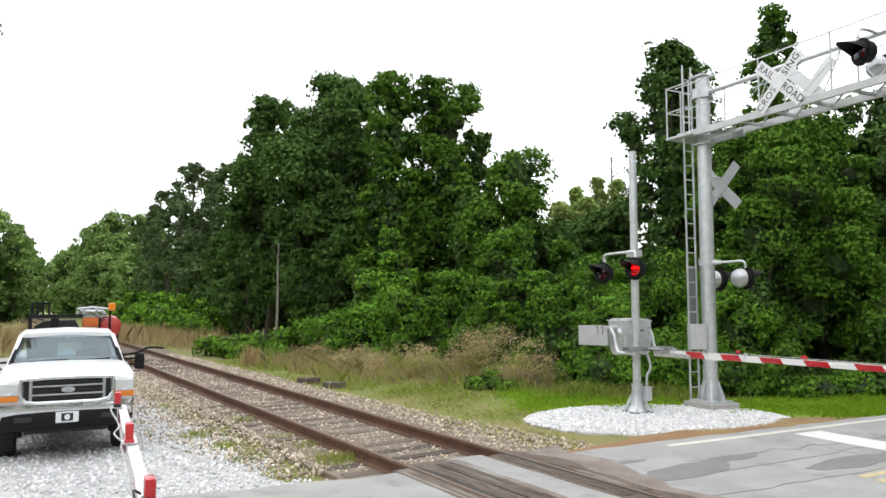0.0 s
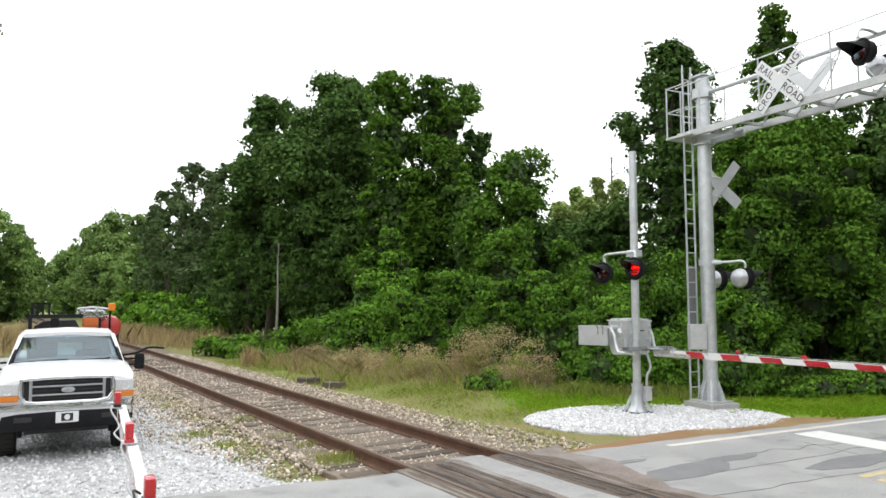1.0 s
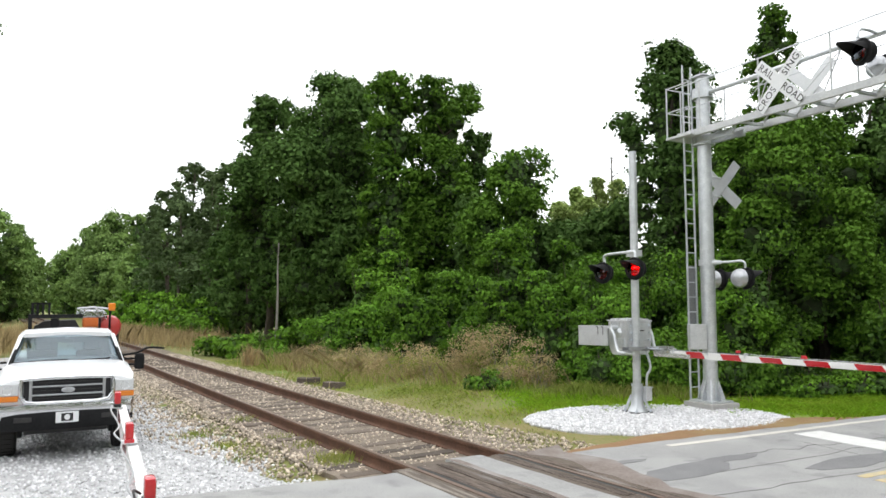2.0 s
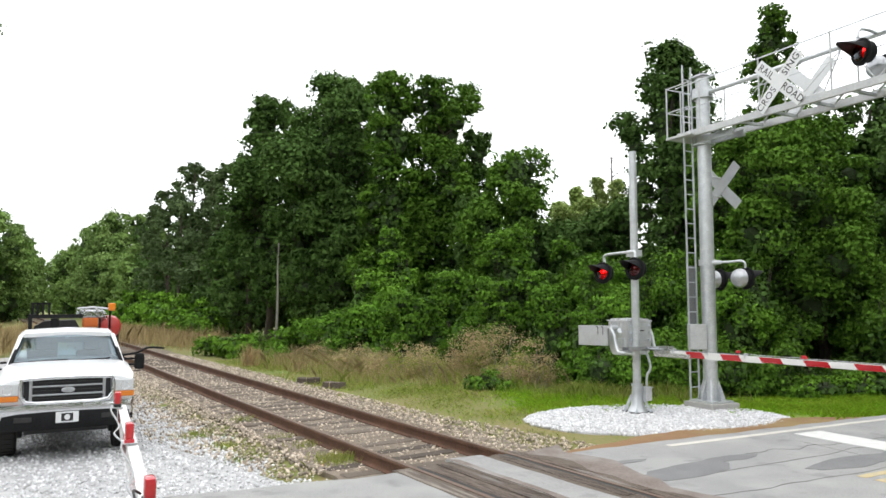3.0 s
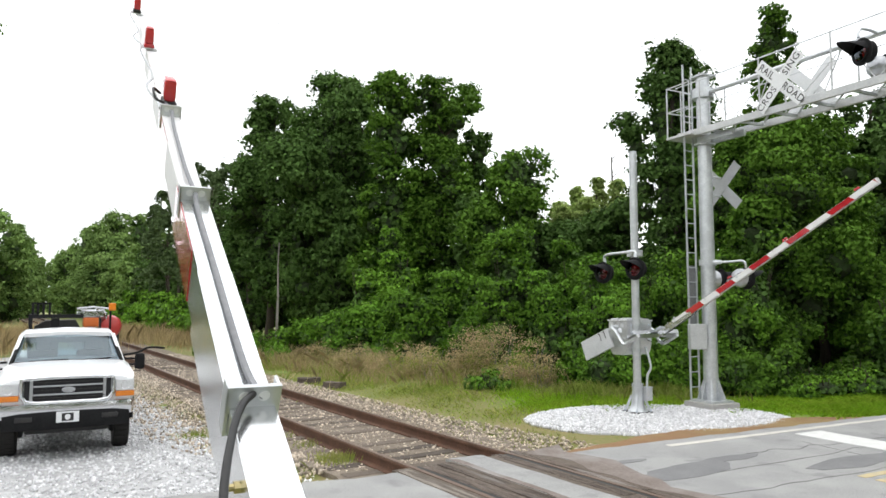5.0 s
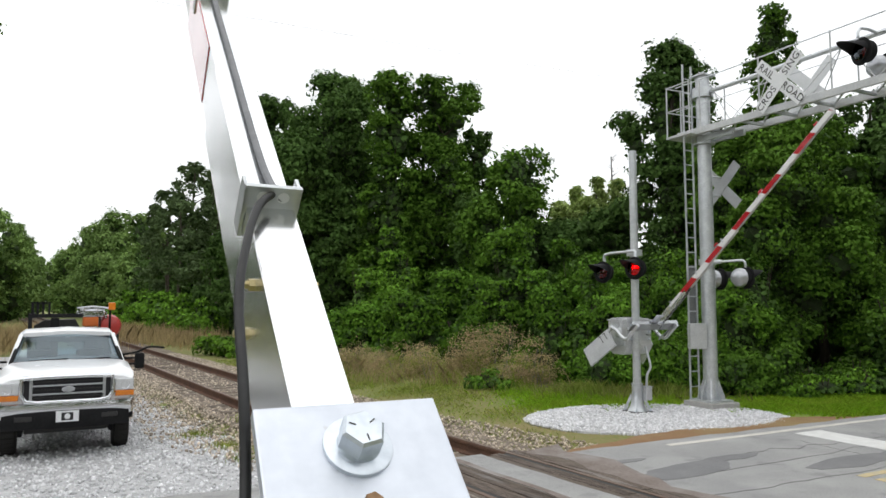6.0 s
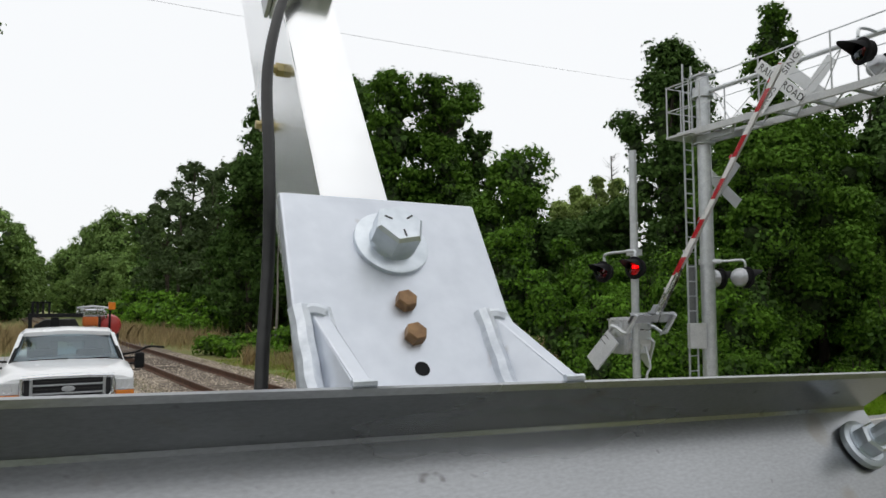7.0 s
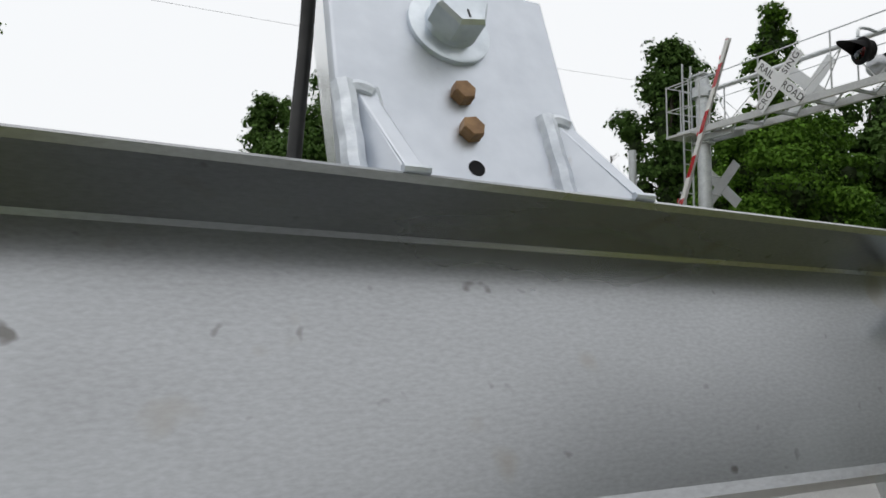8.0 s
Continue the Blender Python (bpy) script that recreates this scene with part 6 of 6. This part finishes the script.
def thicket():
    v, b = "mound of dark green vines over low shrubs", "bright green leafy shrub in the thicket"
    rows = (
        (1178, 22, 5.2, 1.25, 1), (1120, 21, 4.0, 1.1, 0), (1060, 20, 3.6, 1.1, 0), (1020, 24, 4.9, 1.2, 0), (905, 23, 4.9, 1.15, 0), (960, 22.4, 3.4, 1.1, 0), (985, 20.4, 2.6, 0.9, 0),
        (1085, 18.5, 2.6, 0.9, 0), (1030, 19.0, 1.9, 0.8, 0), (1330, 18, 4.2, 1.0, 1), (1300, 17.5, 3.0, 0.9, 1), (1550, 18.6, 2.8, 1.1, 1),
        (1240, 18, 2.2, 1.0, 0), (1180, 17.6, 1.8, 0.9, 0), (1130, 17.4, 1.6, 0.8, 0), (1360, 16.9, 1.3, 0.9, 0), (1510, 17.4, 0.9, 0.8, 0), (1435, 17.4, 0.6, 0.8, 0), (1290, 16.8, 1.1, 0.8, 0),
        (790, 26, 4.1, 1.5, 0), (850, 25, 3.3, 1.2, 0), (735, 25, 3.0, 1.3, 0), (690, 27, 3.2, 1.4, 1), (650, 28, 4.6, 1.2, 1), (700, 30, 5.6, 1.1, 1), (760, 25.0, 1.9, 1.2, 0), (820, 24.0, 2.0, 1.1, 0), (890, 22.4, 2.0, 1.0, 0),
        (640, 26, 2.0, 1.3, 0), (590, 29, 2.0, 1.5, 0), (540, 31, 1.7, 1.5, 0), (690, 25.5, 1.5, 1.0, 1), (1065, 17.6, 1.1, 0.7, 0), (870, 18.0, 0.30, 0.55, 0), (840, 18.3, 0.25, 0.5, 0),
        (415, 29, 0.95, 1.0, 1), (380, 30, 0.8, 0.9, 1), (450, 30, 0.9, 0.8, 0), (490, 27, 0.55, 0.7, 1), (300, 52, 2.4, 1.6, 1), (335, 48, 2.0, 1.5, 1), (255, 60, 2.2, 1.8, 1), (230, 66, 2.4, 2.0, 1),
        (1600, 17, 3.0, 1.2, 0), (1575, 19, 4.0, 1.3, 0), (1210, 20, 3.6, 1.0, 0), (1270, 19.5, 4.4, 1.0, 1), (1385, 18.2, 2.4, 0.9, 0), (1525, 19.8, 4.8, 1.2, 1), (330, 50, 3.0, 1.8, 1), (292, 57, 3.4, 2.0, 1), (368, 45, 2.4, 1.5, 1), (240, 74, 4.0, 2.4, 1), (1400, 16.5, 0.25, 0.7, 1), (1452, 16.7, 0.35, 0.8, 1), (1502, 16.7, 0.5, 0.9, 1), (1558, 16.6, 0.6, 0.9, 1), (1610, 16.6, 0.6, 0.9, 1),
    )
    for i, (px, d, top, w, kind) in enumerate(rows):
        low = top < 0.7 and px > 1390
        bush(px, d, top, w, "vine_bright" if low or (kind and px < 1260) else ("mound" if kind or px < 1260 else "vine"), 0.080 + max(0, d - 18) * 0.004, b if kind else v, 200 + i)


def dry_brush():
    rng = random.Random(21)
    rows = [(630, 22.5, 0.75, 1.0), (705, 21.4, 0.9, 1.0), (770, 20.6, 0.95, 1.0), (850, 20.3, 1.4, 0.9), (885, 20.0, 1.6, 0.8), (935, 19.0, 1.15, 0.8), (660, 23.5, 0.8, 0.9), (815, 20.8, 1.1, 0.8), (960, 18.6, 0.8, 0.6), (560, 25.0, 0.7, 0.9), (740, 22.0, 1.0, 0.8), (905, 18.7, 0.7, 0.6)]
    for i, (px, d, top, w) in enumerate(rows):
        bush(px, d, top, w, "brush", 0.045, "low tan dry brush with bare twigs", 400 + i, 0.16)
        bush(px + rng.uniform(-22, 22), d - 0.2, top * rng.uniform(0.6, 1.0), w * 0.8, "weed", 0.045, "thin green weeds among dry brush", 430 + i, 0.07)


def grasses():
    def area(pts, count, seed):
        x, y = scatter([tuple(spot(px, d)) for px, d in pts], count, seed)
        r = np.random.default_rng(seed + 500)
        soft = 0.34 + 0.02 * pts[0][1] * (r.random(len(x)) < 0.3)
        return x + r.normal(0, 1, len(x)) * soft, y + r.normal(0, 1, len(x)) * soft

    x, y = area(((1150, 15.2), (1400, 14.2), (1640, 13.2), (1700, 17.5), (1300, 17.6), (1000, 18.2), (920, 17.2), (930, 15.4), (960, 14.3)), 110000, 31)
    blades("grass", x, y, GROUND + 0.01, 0.15, 0.011, "grass", "bright green unmown grass", "grass", lean=0.8, seed=32)
    x, y = area(((640, 17), (940, 13.2), (1010, 14.6), (960, 17.6), (560, 24), (430, 28), (380, 28)), 90000, 33)
    blades("grass", x, y, GROUND - 0.02, 0.10, 0.010, "weed", "thin yellow-green grass beside the track", "grass", lean=0.9, seed=34)
    x, y = area(((600, 20.5), (830, 18.9), (975, 18.2), (985, 20.0), (800, 22.5), (610, 26), (500, 29), (450, 29)), 26000, 35)
    blades("dry_brush", x, y, GROUND - 0.02, 0.62, 0.0075, "brush", "tan dry brush and broken stalks", "brush", lean=0.6, seed=36)
    x, y = area(((610, 19.8), (940, 17.9), (960, 20.5), (800, 21.5), (620, 24.5), (440, 28)), 14000, 37)
    blades("grass", x, y, GROUND - 0.02, 0.5, 0.008, "weed", "weedy green growth among the brush", "grass", lean=0.4, seed=38)
    x, y = area(((215, 36), (375, 33), (400, 44), (225, 60), (200, 60)), 26000, 39)
    blades("dry_grass", x, y, GROUND - 0.02, 0.95, 0.010, "dry_grass", "tall tan dry grass by the track", "dry grass", lean=0.25, seed=40)
    x, y = area(((-60, 26), (60, 34), (70, 50), (-60, 45)), 22000, 41)
    blades("dry_grass", x, y, GROUND - 0.02, 1.15, 0.010, "dry_grass", "tall tan dry grass beyond the truck", "dry grass", lean=0.25, seed=42)
    for i, (px, d, hgt) in enumerate(((445, 25, 0.75), (528, 23, 0.7), (505, 26, 0.55), (610, 22, 0.5))):
        cx, cy = spot(px, d)
        r = np.random.default_rng(50 + i)
        blades("dry_grass", cx + r.normal(0, 0.13, 260), cy + r.normal(0, 0.13, 260), GROUND - 0.02, hgt, 0.008, "dry_grass", "pale tuft of dry grass", "dry grass", lean=0.3, seed=55 + i)
    x, y = area(((930, 17.2), (1060, 16.4), (1250, 16.1), (1290, 16.8), (1080, 17.3), (960, 18.0)), 9000, 45)
    blades("weeds", x, y, GROUND, 0.42, 0.009, "weed", "tall yellow-green weeds along the thicket", "weeds", lean=0.5, seed=46)
    # weeds beside the near rail
    for i, (s, n, k, hgt) in enumerate(((9.2, 4.15, 420, 0.13), (10.4, 4.15, 110, 0.15), (11.2, 4.1, 90, 0.14), (11.4, 3.3, 420, 0.09), (12.6, 3.1, 360, 0.08), (10.3, 3.2, 150, 0.12), (8.6, 6.9, 500, 0.08), (9.4, 7.3, 700, 0.09), (13.2, 4.05, 120, 0.16))):
        c = on_track(s, n)
        r = np.random.default_rng(70 + i)
        sp = 0.16 if k < 500 else 0.42
        blades("weeds", c.x + r.normal(0, sp, k), c.y + r.normal(0, sp, k), (LOT if n < 3.6 else GROUND) + 0.01, hgt, 0.0045, "weed", "green weeds growing in the gravel", "weeds", lean=0.4, seed=80 + i)


def odds():
    # old tie ends lying in the grass
    for px, d, w, turn, lab in ((549, 19.7, 0.62, 8, "dark cut end of an old railway tie"), (593, 18.6, 0.55, -30, "grey broken block of an old railway tie")):
        x, y = spot(px, d)
        bm = boxes((-w / 2, w / 2, -0.15, 0.15, 0, 0.17))
        bmesh.ops.subdivide_edges(bm, edges=bm.edges[:], cuts=3, use_grid_fill=True)
        for vv in bm.verts:
            vv.co += Vector((noise.noise(vv.co * 9), noise.noise(vv.co * 9 + Vector((5, 0, 0))), noise.noise(vv.co * 9 + Vector((0, 7, 0))))) * 0.03
        o = part("old_tie", bm, "tie")
        o.matrix_basis = pose(x, y, GROUND - 0.01, 0, 0, turn)
        tagged(o, lab, "wood block")
    # switch stand lever beyond the mirror
    x, y = spot(262, 24)
    t = thing("track_lever", pose(x, y, GROUND), "dark iron lever beside the far track", "track lever")
    part("lever", tube(bmesh.new(), arc([(-0.9, 0.1, 0.45), (-0.3, 0, 0.55), (0.1, 0, 0.72), (0.62, 0, 0.70)], 4), 0.035, 8), "black", t)
    part("stand", boxes((-0.95, -0.80, 0.0, 0.2, -0.05, 0.5)), "black", t)
    # tree whose branch tips hang into the clearing
    t = thing("tree", Matrix.Identity(4), "leafy roadside tree with thin hanging branch tips", "tree")
    bx, by = -16.0, 12.5
    tr = trunk_mesh(bx, by, 9.0, 0.16, 0.0, 5, 77)
    tips = []
    for k, (tx, tz) in enumerate(((-8.75, 7.05), (-8.55, 7.2), (-8.95, 7.3), (-8.7, 6.85))):
        pts = arc([(bx, by, 6.5), (bx + 3, by + 0.3, 7.6 + 0.1 * k), (bx + 5.5, by + 0.4, 7.5), (tx, by + 0.6, tz)], 6)
        tube(tr, pts, 0.018, 5)
        tips += [tuple(pts[-1 - j] + Vector((0.05 * math.sin(j * 5 + k), 0, 0.06 * math.cos(j * 4 + k)))) for j in range(4)]
    part("trunk", tr, "bark", t)
    blobs = [(x, y, z, 0.16, 0.13) for x, y, z in tips] + [(bx + 2.0 * math.sin(i * 2.4), by + 1.8 * math.cos(i * 2.4), 5.5 + i * 0.28, 0.9, 0.8) for i in range(14)]
    v, f = clumps(blobs, 60, 0.09)
    mesh_np("crown", v, f, "vine", t)
    # overhead line
    a, b = Vector((*spot(1150, 42), 0)), Vector((*spot(380, 27), 0))
    a.z, b.z = 2 + (537 - 137) / 1250 * 42, 2 + (537 - 0) / 1250 * 27
    d = (b - a) * 1.5
    line = [a - d * 0.15 + (d * 1.25) * (i / 20) + Vector((0, 0, -0.25 * math.sin(math.pi * i / 20))) for i in range(21)]
    tagged(part("overhead_wire", tube(bmesh.new(), line, 0.007, 5), "cable_grey"), "thin grey overhead wire", "wire")
    # pale dead stem at the wood's edge
    x, y = spot(491, 36)
    t = thing("dead_tree", Matrix.Identity(4), "pale bare dead trunk at the wood's edge", "tree")
    part("trunk", trunk_mesh(x, y, 5.1, 0.045, 0.03, 0, 3), "bark_pale", t, smooth=True)
    x, y = spot(1085, 40)
    t = thing("bare_tree", Matrix.Identity(4), "small bare twiggy tree against the sky", "tree")
    tw = trunk_mesh(x, y, 10.4, 0.07, 0.0, 0, 5)
    rng = random.Random(9)
    for k in range(26):
        z = rng.uniform(8.0, 10.3)
        q = rng.uniform(0, math.tau)
        rod(tw, (x, y, z), (x + math.cos(q) * 0.5, y + math.sin(q) * 0.5, z + rng.uniform(0.2, 0.7)), 0.014, 0.004, 5)
    part("trunk", tw, "bark", t)


ground()
road()
gravel_lot()
mound()
NEAR = near_gate()
FAR = far_gate()
cantilever()
truck()
wood()
thicket()
dry_brush()
grasses()
odds()
track()


def motions():
    pivot = NEAR.matrix_basis.translation.copy()
    walk(NEAR, [(t, pose(*pivot, a)) for t, a in NEAR_ROWS])
    pivot_far = FAR.matrix_basis.translation.copy()
    walk(FAR, [(t, pose(*pivot_far, a)) for t, a in FAR_ROWS])
    for ob, phase in FLASHERS:
        at = ob.matrix_basis.translation.copy()

        def turned(on):
            return pose(at.x, at.y + (0.0 if on else 0.06), at.z)

        if phase == 2:
            walk(ob, [(0.0, turned(False)), (8.0, turned(False))])
            continue
        state = phase == 0
        rows = [(0.0, turned(state))]
        for t, left in LEFT_ON:
            rows.append((t - 0.035, turned(state)))
            state = bool(left) == (phase == 1)
            rows.append((t + 0.035, turned(state)))
        rows.append((8.0, turned(state)))
        walk(ob, rows)


motions()
